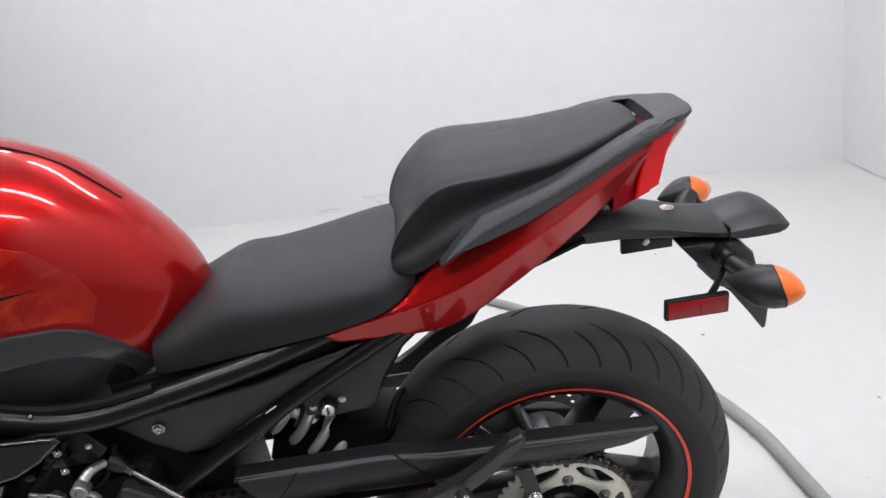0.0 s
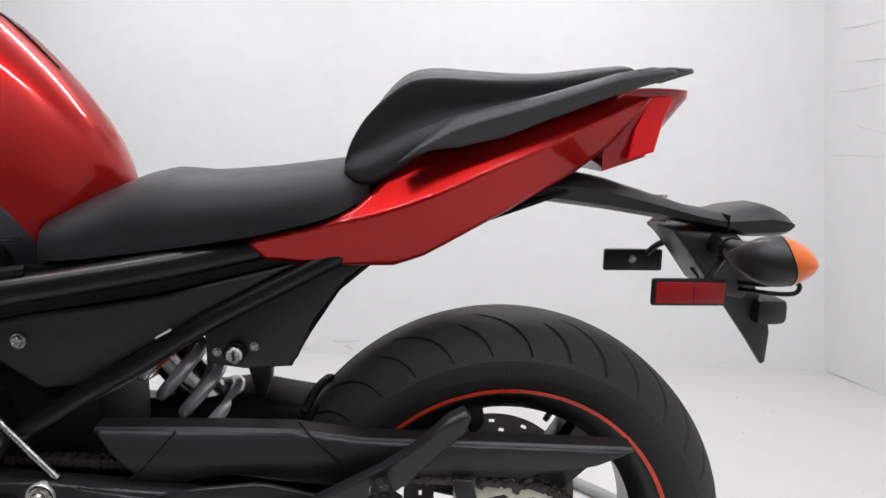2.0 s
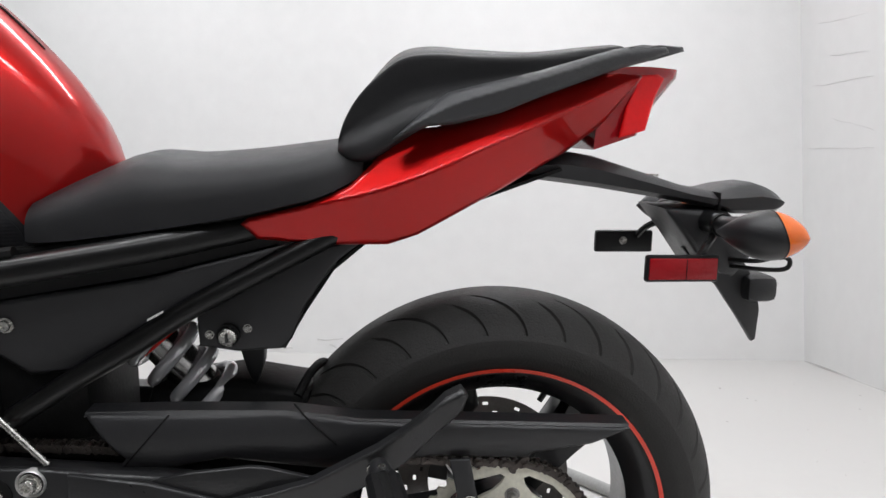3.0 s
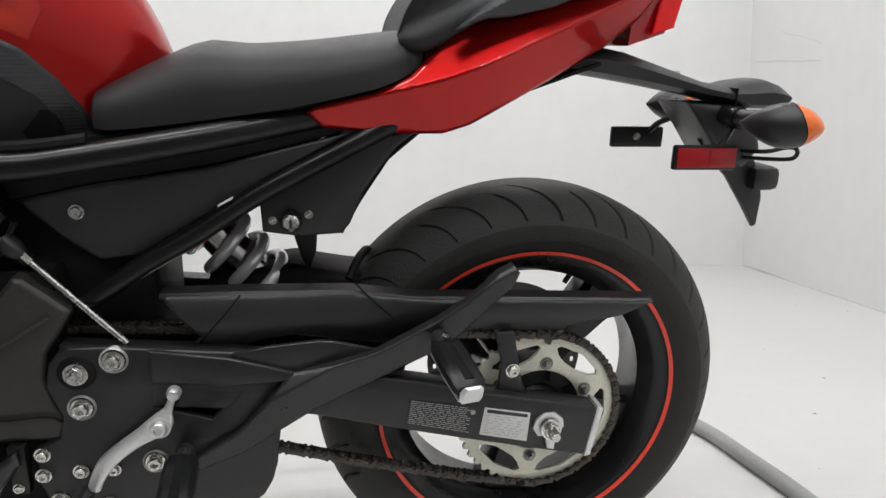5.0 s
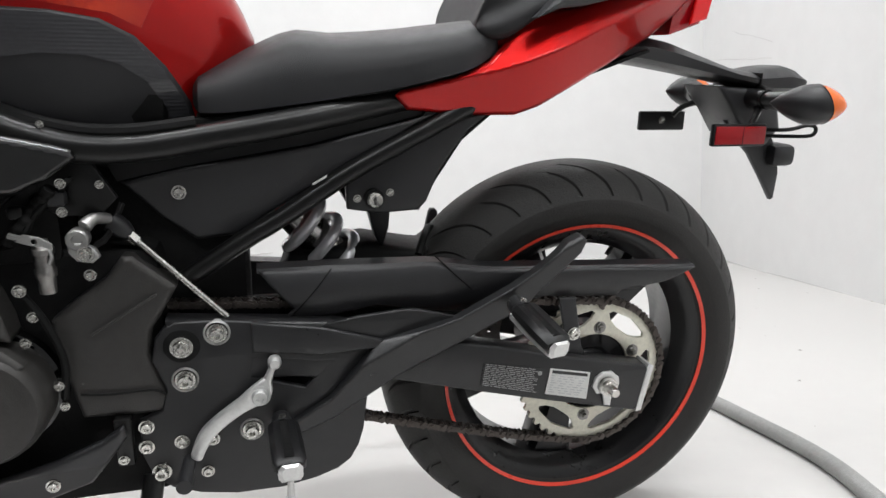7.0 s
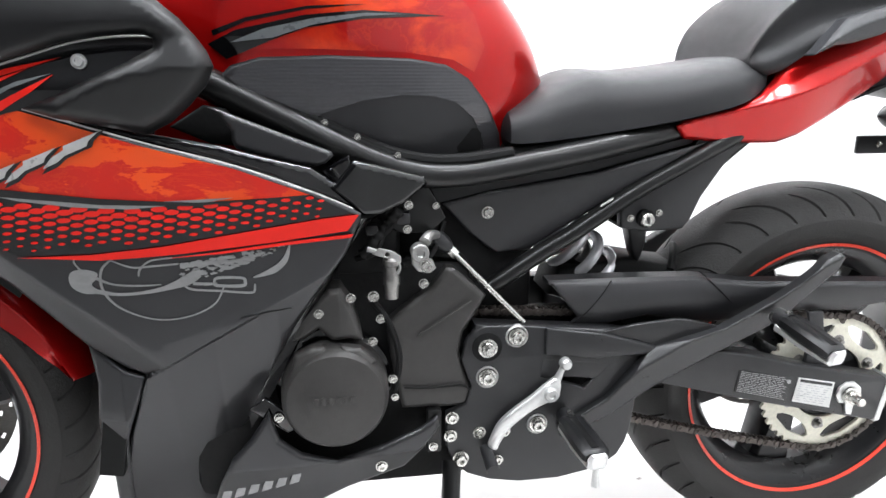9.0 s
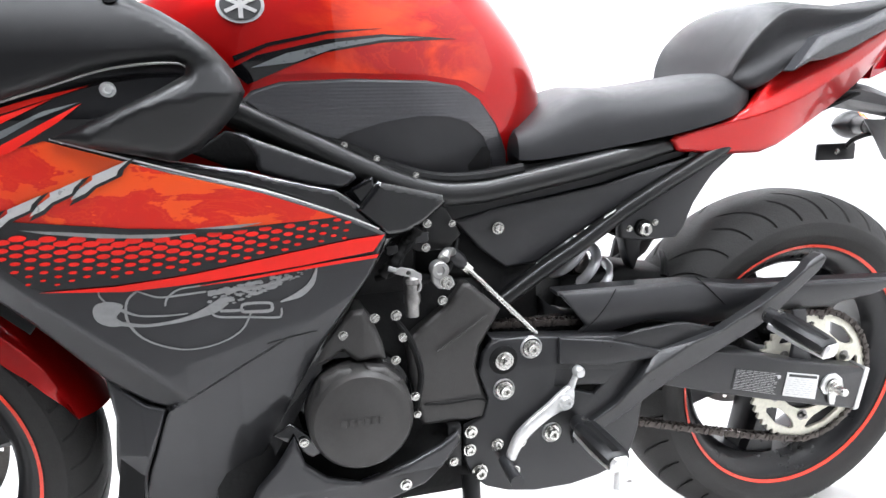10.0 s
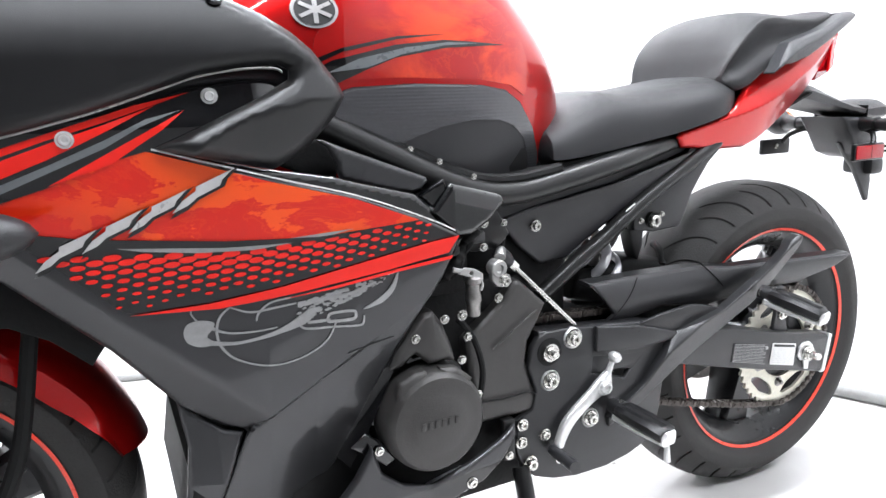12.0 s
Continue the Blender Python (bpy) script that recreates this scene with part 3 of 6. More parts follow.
def spoke(angle, inner, outer, spread, y0, y1, cx, cz):
    """One cast spoke that widens into a fork at the rim."""
    rows = []
    for k in range(9):
        s = k / 8
        r = inner + (outer - inner) * s
        w = 0.020 + spread * s ** 1.6
        hw = y1 + (y0 - y1) * s
        ring_pts = []
        for u, v in ((-1, -0.6), (-0.75, -1), (0.75, -1), (1, -0.6), (1, 0.6), (0.75, 1), (-0.75, 1), (-1, 0.6)):
            t, y = u * w, v * hw
            ring_pts.append((cx + r * math.cos(angle) - t * math.sin(angle), y, cz + r * math.sin(angle) + t * math.cos(angle)))
        rows.append(ring_pts)
    return grid_mesh(rows, close_v=True, caps=True)


def drilled_disc(r0, r1, y, thick, cx, cz, cols=180, rows_n=10):
    """A brake disc with rows of small holes."""
    bm = bmesh.new()
    vs = [[bm.verts.new((cx + (r0 + (r1 - r0) * j / rows_n) * math.cos(2 * math.pi * i / cols), y, cz + (r0 + (r1 - r0) * j / rows_n) * math.sin(2 * math.pi * i / cols))) for j in range(rows_n + 1)] for i in range(cols)]
    for i in range(cols):
        for j in range(rows_n):
            if (j, i % 12) in ((2, 0), (2, 1), (4, 4), (4, 5), (7, 8), (7, 9), (3, 0), (3, 1)) and j != 3:
                continue
            k = (i + 1) % cols
            bm.faces.new((vs[i][j], vs[k][j], vs[k][j + 1], vs[i][j + 1]))
    bmesh.ops.solidify(bm, geom=bm.faces[:], thickness=thick)
    return bm


rear_wheel = part("rear_wheel", rim_body(0, 0, 0.0715, 0.222), RIM, bike, "black five-spoke alloy rear wheel")
part("tyre", tyre(0, 0, 0.3115, 0.086, 34), RUBBER, rear_wheel, "worn black rubber sport tyre")
for side in (-1, 1):
    part("rim_stripe", lathe([(RIM_R + 0.0030, 0.0760 * side), (RIM_R + 0.0030, 0.0768 * side), (RIM_R - 0.0024, 0.0745 * side), (RIM_R - 0.0024, 0.0735 * side), (RIM_R + 0.0030, 0.0760 * side)], turns=160), STRIPE, rear_wheel, "thin red stripe round the rim")
for k in range(5):
    part("spoke", spoke(radians(48 + 72 * k), 0.035, 0.196, 0.022, 0.030, 0.040, 0, 0), RIM, rear_wheel)
part("hub", lathe([(0, -0.105), (0.030, -0.105), (0.034, -0.10), (0.070, -0.098), (0.074, -0.092), (0.070, -0.06), (0.052, -0.05), (0.048, 0.05), (0.055, 0.08), (0, 0.08)]), RIM, rear_wheel)
part("brake_disc", drilled_disc(0.085, 0.131, 0.070, 0.004, 0, 0), DULL, rear_wheel, "drilled steel brake disc")
part("valve", tube([(0.082, -0.01, 0.192), (0.074, -0.015, 0.178), (0.061, -0.016, 0.157)], [0.005, 0.0045, 0.004], 10, 3), PLASTIC, rear_wheel)
part("balance_weight", box(0.000, 0.038, -0.05, -0.040, 0.194, 0.199, 0.001), DULL, rear_wheel)

part("caliper", plate([(-0.075, 0.095), (-0.070, 0.150), (-0.045, 0.162), (-0.018, 0.155), (-0.012, 0.125), (-0.03, 0.10)], 0.070, 0.05, 0.008), CAST, bike, "black rear brake caliper")
# sprocket with teeth and five windows
teeth = []
for k in range(46 * 4):
    a = 2 * math.pi * k / 184
    teeth.append(((0.1135, 0.1195, 0.1195, 0.1135)[k % 4] * math.cos(a), (0.1135, 0.1195, 0.1195, 0.1135)[k % 4] * math.sin(a)))
windows = []
for k in range(6):
    c = radians(54 + 60 * k)
    arc = [(0.097, c - 0.40), (0.101, c - 0.34), (0.102, c), (0.101, c + 0.34), (0.097, c + 0.40), (0.088, c + 0.34), (0.080, c + 0.2), (0.078, c), (0.080, c - 0.2), (0.088, c - 0.34)]
    windows.append([(r * math.cos(a), r * math.sin(a)) for r, a in arc])
sprocket = part("sprocket", plate(teeth, -0.108, 0.006, 0.0006, windows + [ring(0, 0, 0.062, 40)]), SPROCKET, rear_wheel, "pale steel rear sprocket with six windows")
part("sprocket_carrier", lathe([(0, -0.100), (0.035, -0.100), (0.040, -0.104), (0.060, -0.104), (0.064, -0.098), (0.060, -0.080), (0, -0.08)], turns=60), CAST, rear_wheel)
for k in range(6):
    a = radians(24 + 60 * k)
    part("carrier_arm", plate([(u * math.cos(a) - v * math.sin(a), u * math.sin(a) + v * math.cos(a)) for u, v in ((0.040, -0.016), (0.084, -0.010), (0.089, 0.0), (0.084, 0.010), (0.040, 0.016))], -0.099, 0.010, 0.002), CAST, rear_wheel)
    screw(0.073 * math.cos(a), -0.112, 0.073 * math.sin(a), 0.0085, rear_wheel, "nut", DULL)


# -- chain
def chain_link():
    h = 0.0076
    shape = []
    for k in range(24):
        a = 2 * math.pi * k / 24
        shape.append((0.00794 * (1 if math.cos(a) > 0 else -1) + h * math.cos(a), h * math.sin(a) * (0.46 + 0.54 * min(1, abs(math.cos(a)) * 1.7))))
    bm = bmesh.new()
    for y in (-0.0075, 0.0075):
        tmp = plate(shape, y, 0.0024, 0.0004)
        bm.from_mesh(tmp)
    for x in (-0.00794, 0.00794):
        tmp = bpy.data.meshes.new("roller")
        r = lathe([(0, -0.0105), (0.0030, -0.0105), (0.0030, -0.006), (0.0050, -0.006), (0.0050, 0.006), (0.003, 0.006), (0.003, 0.0105), (0, 0.0105)], (x, 0, 0), 10)
        r.to_mesh(tmp)
        r.free()
        bm.from_mesh(tmp)
    finish(bm)
    me = bpy.data.meshes.new("chain_link")
    bm.to_mesh(me)
    bm.free()
    me.materials.append(CHAIN)
    return me


CHAIN_Y = -0.108
path = []
for k in range(60):
    a = radians(-96 + 182 * k / 59)
    path.append((0.1165 * math.cos(a), 0.1165 * math.sin(a)))
path += [(0.008 - 0.1 * k, 0.1165 + 0.0065 * k) for k in range(1, 6)]
for k in range(20):
    a = radians(90 + 180 * k / 19)
    path.append((-0.615 + 0.038 * math.cos(a), 0.118 + 0.038 * math.sin(a)))
path += [(-0.52, 0.030), (-0.417, -0.012), (-0.304, -0.046), (-0.224, -0.068), (-0.10, -0.099)]
ring_path = smooth_path([(x, 0, z) for x, z in path], 6, True)
steps = [0.0]
for a, b in zip(ring_path, ring_path[1:] + ring_path[:1]):
    steps.append(steps[-1] + (b - a).length)
ring_path.append(ring_path[0])
count = int(steps[-1] / 0.01588)
LINK = chain_link()
chain = part("chain", lathe([(0, -0.008), (0.033, -0.008), (0.036, -0.003), (0.036, 0.003), (0.033, 0.008), (0, 0.008)], (-0.615, CHAIN_Y, 0.118), 30), CHAIN, bike, "oily dark steel drive chain")
for k in range(count):
    s = steps[-1] * k / count
    i = max(j for j in range(len(steps)) if steps[j] <= s + 1e-9)
    i = min(i, len(ring_path) - 2)
    t = (s - steps[i]) / max(steps[i + 1] - steps[i], 1e-9)
    p, d = ring_path[i].lerp(ring_path[i + 1], t), ring_path[i + 1] - ring_path[i]
    ob = new("chain_link", LINK)
    ob.parent = chain
    ob.matrix_basis = Matrix.Translation((p.x, CHAIN_Y, p.z)) @ Matrix.Rotation(-math.atan2(d.z, d.x), 4, "Y") @ Matrix.Diagonal((1, 0.8 if k % 2 else 1.0, 1, 1))

# -- swingarm with its labels and axle
swing_shape = [(-0.60, 0.150), (-0.401, 0.132), (-0.238, 0.090), (-0.170, 0.077), (-0.090, 0.056), (0.066, 0.024), (0.072, 0.018), (0.060, -0.046), (0.054, -0.050), (-0.018, -0.034), (-0.127, -0.008), (-0.199, 0.010), (-0.312, 0.040), (-0.45, 0.06), (-0.60, 0.07)]
swingarm = part("swingarm", plate(swing_shape, -0.138, 0.034, 0.004), CAST, bike, "black box-section swingarm")
part("far_arm", plate(swing_shape, 0.125, 0.034, 0.004), CAST, swingarm)
# black sheet drawn out to close the bright gap below the chain
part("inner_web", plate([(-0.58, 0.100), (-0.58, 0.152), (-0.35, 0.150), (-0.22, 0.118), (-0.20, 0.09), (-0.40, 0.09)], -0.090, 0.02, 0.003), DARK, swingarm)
part("cross_brace", box(-0.42, -0.36, -0.125, 0.11, 0.075, 0.125, 0.008), CAST, swingarm)
part("end_cap", plate([(0.070, 0.026), (0.079, 0.022), (0.066, -0.050), (0.056, -0.052)], -0.138, 0.037, 0.002), ALU, swingarm, "bright aluminium adjuster cap")
part("adjuster_plate", plate([(-0.022, 0.000), (-0.018, 0.014), (-0.006, 0.022), (0.008, 0.022), (0.020, 0.012), (0.022, 0.0), (0.012, -0.008), (0.010, -0.034), (0.000, -0.032), (-0.004, -0.012), (-0.014, -0.012)], -0.157, 0.005, 0.001, [ring(0, 0.003, 0.011, 16)]), ALU, swingarm)
screw(0.002, -0.166, 0.0, 0.0125, swingarm, "nut")
part("axle", lathe([(0, -0.186), (0.006, -0.186), (0.007, -0.184), (0.007, -0.15), (0, -0.15)], (0.002, 0, 0), 14), STEEL, swingarm)
warning = part("warning_label", plate([(-0.191, 0.055), (-0.105, 0.037), (-0.107, -0.003), (-0.196, 0.020)], -0.1558, 0.0008, 0.0002), CAST, swingarm, "black warning label with fine pale print")
tyre_label = part("tyre_label", plate([(-0.090, 0.036), (-0.026, 0.023), (-0.029, -0.020), (-0.096, -0.004)], -0.1560, 0.0008, 0.0002), PAPER, swingarm, "white tyre label with a black header")


def print_bar(parent, a, b, s0, s1, h, mat, y):
    """A bar of print between two edges' points a and b (x, z), from s0 to s1 along them."""
    (ax, az), (bx, bz) = a, b
    p, q = (ax + (bx - ax) * s0, az + (bz - az) * s0), (ax + (bx - ax) * s1, az + (bz - az) * s1)
    part("print_line", plate([p, q, (q[0], q[1] - h), (p[0], p[1] - h)], y, 0.0006, 0.0001), mat, parent)


rng = random.Random(4)
for k in range(13):
    f = (k + 0.5) / 13.5
    a, b = (-0.191 - 0.005 * f, 0.055 - 0.035 * f), (-0.105 - 0.002 * f, 0.037 - 0.040 * f)
    s0 = 0.03
    while s0 < 0.90:
        s1 = min(s0 + rng.uniform(0.03, 0.14), 0.96)
        print_bar(warning, a, b, s0, s1, 0.0010, PALEPRINT, -0.1566)
        s0 = s1 + rng.uniform(0.012, 0.03)
part("print_mark", plate(ring(-0.106, 0.030, 0.0035, 10), -0.1566, 0.0006, 0.0001), PALEPRINT, warning)
print_bar(tyre_label, (-0.0885, 0.0335), (-0.0285, 0.0213), 0.03, 0.97, 0.0048, INK, -0.1568)
for k in range(8):
    f = 0.25 + 0.09 * k
    a, b = (-0.090 - 0.006 * f, 0.036 - 0.040 * f), (-0.026 - 0.003 * f, 0.023 - 0.043 * f)
    s0 = 0.06
    while s0 < 0.88:
        s1 = min(s0 + rng.uniform(0.05, 0.16), 0.94)
        print_bar(tyre_label, a, b, s0, s1, 0.0008, FAINTPRINT, -0.1568)
        s0 = s1 + rng.uniform(0.03, 0.12)

# -- chain guard and mudguard behind the shock
guard_shape = [(-0.489, 0.200), (-0.264, 0.196), (-0.181, 0.184), (0.143, 0.168), (0.100, 0.148), (0.028, 0.135), (0.025, 0.126), (-0.093, 0.135), (-0.226, 0.118), (-0.337, 0.144), (-0.410, 0.128), (-0.462, 0.128), (-0.446, 0.147)]
guard = part("chain_guard", skin(guard_shape, lambda x, z: -0.137 + 9.0 * (z - 0.168) ** 2 - 0.006 * max(0, -0.18 - x) / 0.3, thick=0.004, roll=0.003, step=0.008), PLASTIC, bike, "black plastic chain guard")
part("guard_top", grid_mesh([[(x, y, z + dz) for y, dz in ((-0.133, -0.002), (-0.128, 0.002), (-0.104, 0.003), (-0.100, 0.0), (-0.104, -0.003), (-0.128, -0.004))] for x, z in ((-0.490, 0.199), (-0.39, 0.199), (-0.264, 0.196), (-0.181, 0.184), (-0.02, 0.177), (0.146, 0.169))], close_v=True, caps=True), PLASTIC, guard)
part("guard_stay", plate([(-0.075, 0.135), (-0.050, 0.135), (-0.035, 0.060), (-0.020, 0.028), (-0.070, 0.045), (-0.065, 0.09)], -0.135, 0.008, 0.002), PLASTIC, guard)
screw(-0.050, -0.141, 0.080, 0.0085, guard, h=0.006)
for (xa, za), (xb, zb) in (((-0.397, 0.1982), (-0.4519, 0.134)), ((-0.2571, 0.2054), (-0.2075, 0.1584))):
    part("guard_seam", tube([(xa + (xb - xa) * k / 4, -0.1375 + 9.0 * (za + (zb - za) * k / 4 - 0.168) ** 2 - 0.006 * max(0, -0.18 - xa) / 0.3, za + (zb - za) * k / 4) for k in range(5)], 0.0011, 6, 2), DARK, guard)
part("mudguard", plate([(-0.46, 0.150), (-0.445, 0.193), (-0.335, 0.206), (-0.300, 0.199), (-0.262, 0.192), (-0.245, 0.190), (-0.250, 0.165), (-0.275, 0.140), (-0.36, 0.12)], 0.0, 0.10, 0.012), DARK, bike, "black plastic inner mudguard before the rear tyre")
part("cable_stub", tube([(-0.262, -0.05, 0.185), (-0.250, -0.03, 0.205), (-0.236, 0.0, 0.212), (-0.228, 0.01, 0.206)], 0.006, 10, 4), DARK, bike)

hanger = part("far_foot_hanger", plate([(-0.345, 0.074), (-0.2545, 0.0747), (-0.2194, 0.0964), (-0.1727, 0.1314), (-0.1054, 0.1686), (-0.084, 0.184), (-0.072, 0.186), (-0.068, 0.176), (-0.092, 0.140), (-0.165, 0.085), (-0.215, 0.045), (-0.255, 0.010), (-0.345, 0.004)], 0.288, 0.024, 0.004), MATTE, bike, "black foot hanger beyond the rear wheel")
part("tab", plate([(-0.1745, 0.125), (-0.1650, 0.170), (-0.1610, 0.176), (-0.1520, 0.1755), (-0.1475, 0.170), (-0.1465, 0.140)], 0.288, 0.014, 0.003), PLASTIC, hanger)
part("bright_edge", tube([(-0.325, 0.274, 0.046), (-0.235, 0.274, 0.046)], 0.0016, 8, 0), DULL, hanger)

# -- shock absorber
a, b = Vector((-0.458, -0.012, 0.270)), Vector((-0.336, -0.012, 0.128))
axis = (b - a).normalized()
side_v = Vector((0, 1, 0))
up_v = axis.cross(side_v)
coil = []
for k in range(15 * 14 + 1):
    s = k / (15 * 14)
    ang = 2 * math.pi * 5.2 * s
    coil.append(a.lerp(b, s) + 0.039 * (math.cos(ang) * side_v + math.sin(ang) * up_v))
shock = part("shock_absorber", tube([a - axis * 0.05, a + axis * 0.07, b + axis * 0.05], [0.024, 0.027, 0.020], 20, 4), material("polished_damper", (0.45, 0.44, 0.43), 0.18, 1.0, 0.0, 0.1, 60), bike, "rear shock absorber with a grey coil spring")
part("coil_spring", tube(coil, 0.0088, 12, 0), material("grey_spring_enamel", (0.74, 0.74, 0.76), 0.24, 0.40, 0.7, 0.03, 20, even=0.01), shock, "glossy grey coil spring")
part("damper_rod", tube([a.lerp(b, 0.35), b + axis * 0.02], 0.012, 14, 2), STEEL, shock)
part("spring_seat", tube([a - axis * 0.012, a + axis * 0.004], 0.046, 24, 0), DULL, shock)
part("red_sticker", tube([a + axis * 0.004, a + axis * 0.03], 0.0305, 24, 0), RED_BAND, shock)

# -- frame, side panels
frame_line = [(-0.98, -0.145, 0.500), (-0.906, -0.150, 0.462), (-0.843, -0.152, 0.429), (-0.780, -0.151, 0.397), (-0.728, -0.148, 0.374), (-0.674, -0.144, 0.359), (-0.617, -0.139, 0.357), (-0.549, -0.133, 0.366), (-0.427, -0.122, 0.386), (-0.330, -0.104, 0.404), (-0.25, -0.092, 0.420), (-0.18, -0.085, 0.435)]
FRAME_R = [0.0205, 0.0205, 0.020, 0.019, 0.0175, 0.0165, 0.0165, 0.016, 0.015, 0.014]
main_frame = part("frame", tube(frame_line, FRAME_R, 20, 6), SATIN, bike, "satin black tubular steel frame")
part("frame_tube", tube([(x, -y, z) for x, y, z in frame_line], FRAME_R, 20, 6), SATIN, main_frame)
sub_line = [(-0.20, -0.108, 0.408), (-0.269, -0.110, 0.372), (-0.366, -0.113, 0.321), (-0.449, -0.115, 0.268), (-0.504, -0.116, 0.236), (-0.575, -0.117, 0.190)]
part("frame_tube", tube(sub_line, 0.0125, 16, 5), SATIN, main_frame)
part("frame_tube", tube([(x, -y, z) for x, y, z in sub_line], 0.0125, 16, 5), SATIN, main_frame)
part("seat_rail", plate([(-0.62, 0.382), (-0.50, 0.392), (-0.34, 0.424), (-0.20, 0.452), (-0.20, 0.425), (-0.34, 0.400), (-0.50, 0.372), (-0.62, 0.362)], -0.104, 0.012, 0.003), DARK, main_frame)
part("upper_rail", tube([(-0.92, -0.146, 0.489), (-0.843, -0.148, 0.449), (-0.78, -0.147, 0.417), (-0.728, -0.145, 0.393), (-0.674, -0.141, 0.378), (-0.617, -0.137, 0.376), (-0.549, -0.132, 0.384)], 0.009, 10, 5), DARK, main_frame)
for x, z in ((-0.795, 0.435), (-0.755, 0.417), (-0.705, 0.394)):
    screw(x, -0.157, z - 0.008, 0.0035, main_frame)
part("cross_tube", tube([(-0.60, -0.11, 0.36), (-0.60, 0.11, 0.36)], 0.014, 12, 0), SATIN, main_frame)
part("cross_tube", tube([(-0.26, -0.11, 0.385), (-0.26, 0.11, 0.385)], 0.014, 12, 0), SATIN, main_frame)

part("tube_marker", plate([(-0.4171, 0.3058), (-0.3991, 0.3158), (-0.3991, 0.3188), (-0.4171, 0.3088)], -0.1262, 0.0012, 0.0003), PAPER, main_frame, "small white marker")

panel_shape = [(-0.640, 0.312), (-0.576, 0.327), (-0.418, 0.353), (-0.262, 0.392), (-0.366, 0.331), (-0.482, 0.260), (-0.512, 0.240), (-0.560, 0.236), (-0.600, 0.268)]
both_sides("side_panel", panel_shape, lambda x, z: -0.108 - 0.010 * (z - 0.30) / 0.09, PLASTIC, bike, "flat black plastic side panel", roll=0.004, step=0.02)
both_sides("side_panel_top", [(-0.66, 0.345), (-0.50, 0.362), (-0.25, 0.402), (-0.262, 0.393), (-0.418, 0.354), (-0.576, 0.328), (-0.645, 0.313)], lambda x, z: -0.100 - 0.5 * max(0, 0.36 - z) * 0.2, MATTE, bike, step=0.02)
screw(-0.576, -0.111, 0.299, 0.0075)
lock_shape = [(-0.372, 0.305), (-0.370, 0.266), (-0.326, 0.259), (-0.273, 0.262), (-0.262, 0.274), (-0.245, 0.315), (-0.226, 0.343), (-0.205, 0.370), (-0.176, 0.393), (-0.27, 0.376)]
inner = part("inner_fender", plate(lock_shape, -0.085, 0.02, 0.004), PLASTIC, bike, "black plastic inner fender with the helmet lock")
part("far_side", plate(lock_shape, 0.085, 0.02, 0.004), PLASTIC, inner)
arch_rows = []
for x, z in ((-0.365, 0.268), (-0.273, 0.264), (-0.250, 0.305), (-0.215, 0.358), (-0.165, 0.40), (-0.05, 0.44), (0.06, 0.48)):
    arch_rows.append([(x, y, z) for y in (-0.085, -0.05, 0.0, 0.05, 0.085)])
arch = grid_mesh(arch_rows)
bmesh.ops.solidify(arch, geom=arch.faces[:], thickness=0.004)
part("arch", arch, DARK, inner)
# added black box that keeps the gap round the swingarm pivot dark
part("pivot_dark_filler", box(-0.70, -0.50, -0.088, 0.088, -0.06, 0.335, 0.015), DARK, bike)
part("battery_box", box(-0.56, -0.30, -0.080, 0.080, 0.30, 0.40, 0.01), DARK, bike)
lock = part("helmet_lock", lathe([(0, -0.109), (0.004, -0.109), (0.0085, -0.110), (0.0105, -0.108), (0.0105, -0.09), (0, -0.09)], (-0.335, 0, 0.280), 22), STEEL, bike, "round steel helmet lock with a key slot")
part("lock_collar", lathe([(0.0105, -0.102), (0.0135, -0.102), (0.0135, -0.09), (0.0105, -0.09)], (-0.335, 0, 0.281), 22), DARK, lock)
part("key_slot", box(-0.3364, -0.3336, -0.1112, -0.108, 0.275, 0.285), INK, lock)
screw(-0.357, -0.096, 0.281, 0.0045, inner)
screw(-0.313, -0.096, 0.288, 0.0045, inner)
part("strut", plate([(-0.338, 0.262), (-0.302, 0.262), (-0.305, 0.225), (-0.315, 0.195), (-0.325, 0.215)], -0.03, 0.03, 0.004), PLASTIC, inner)

# -- seats
seat_top = soft_curve([(-0.565, 0.434), (-0.489, 0.469), (-0.445, 0.489), (-0.42, 0.494), (-0.382, 0.491), (-0.308, 0.497), (-0.241, 0.506), (-0.17, 0.516)])
seat_low = soft_curve([(-0.565, 0.40), (-0.53, 0.394), (-0.439, 0.404), (-0.326, 0.423), (-0.266, 0.437), (-0.213, 0.452), (-0.17, 0.475)])
seat_wide = soft_curve([(-0.565, 0.108), (-0.53, 0.117), (-0.45, 0.120), (-0.36, 0.128), (-0.28, 0.138), (-0.22, 0.138), (-0.17, 0.11)])
rider_seat = part("rider_seat", pillow(-0.557, -0.165, seat_top, seat_low, seat_wide, 3.2), VINYL, bike, "black grained vinyl rider seat")
part("seat_clip", box(-0.336, -0.322, -0.106, -0.100, 0.421, 0.428, 0.002), STEEL, rider_seat)
SEAT_X = (-0.204, -0.197, -0.182, -0.160, -0.133, -0.100, -0.050, 0.020, 0.090, 0.135, 0.148)
p_top = soft_curve(zip(SEAT_X, (0.498, 0.510, 0.549, 0.588, 0.614, 0.622, 0.620, 0.6185, 0.627, 0.632, 0.628)))
crest_y = soft_curve(zip(SEAT_X, (0.108, 0.114, 0.120, 0.122, 0.123, 0.122, 0.116, 0.104, 0.080, 0.056, 0.042)))
crest_z = soft_curve(zip(SEAT_X, (0.512, 0.533, 0.557, 0.579, 0.598, 0.604, 0.604, 0.607, 0.618, 0.625, 0.622)))
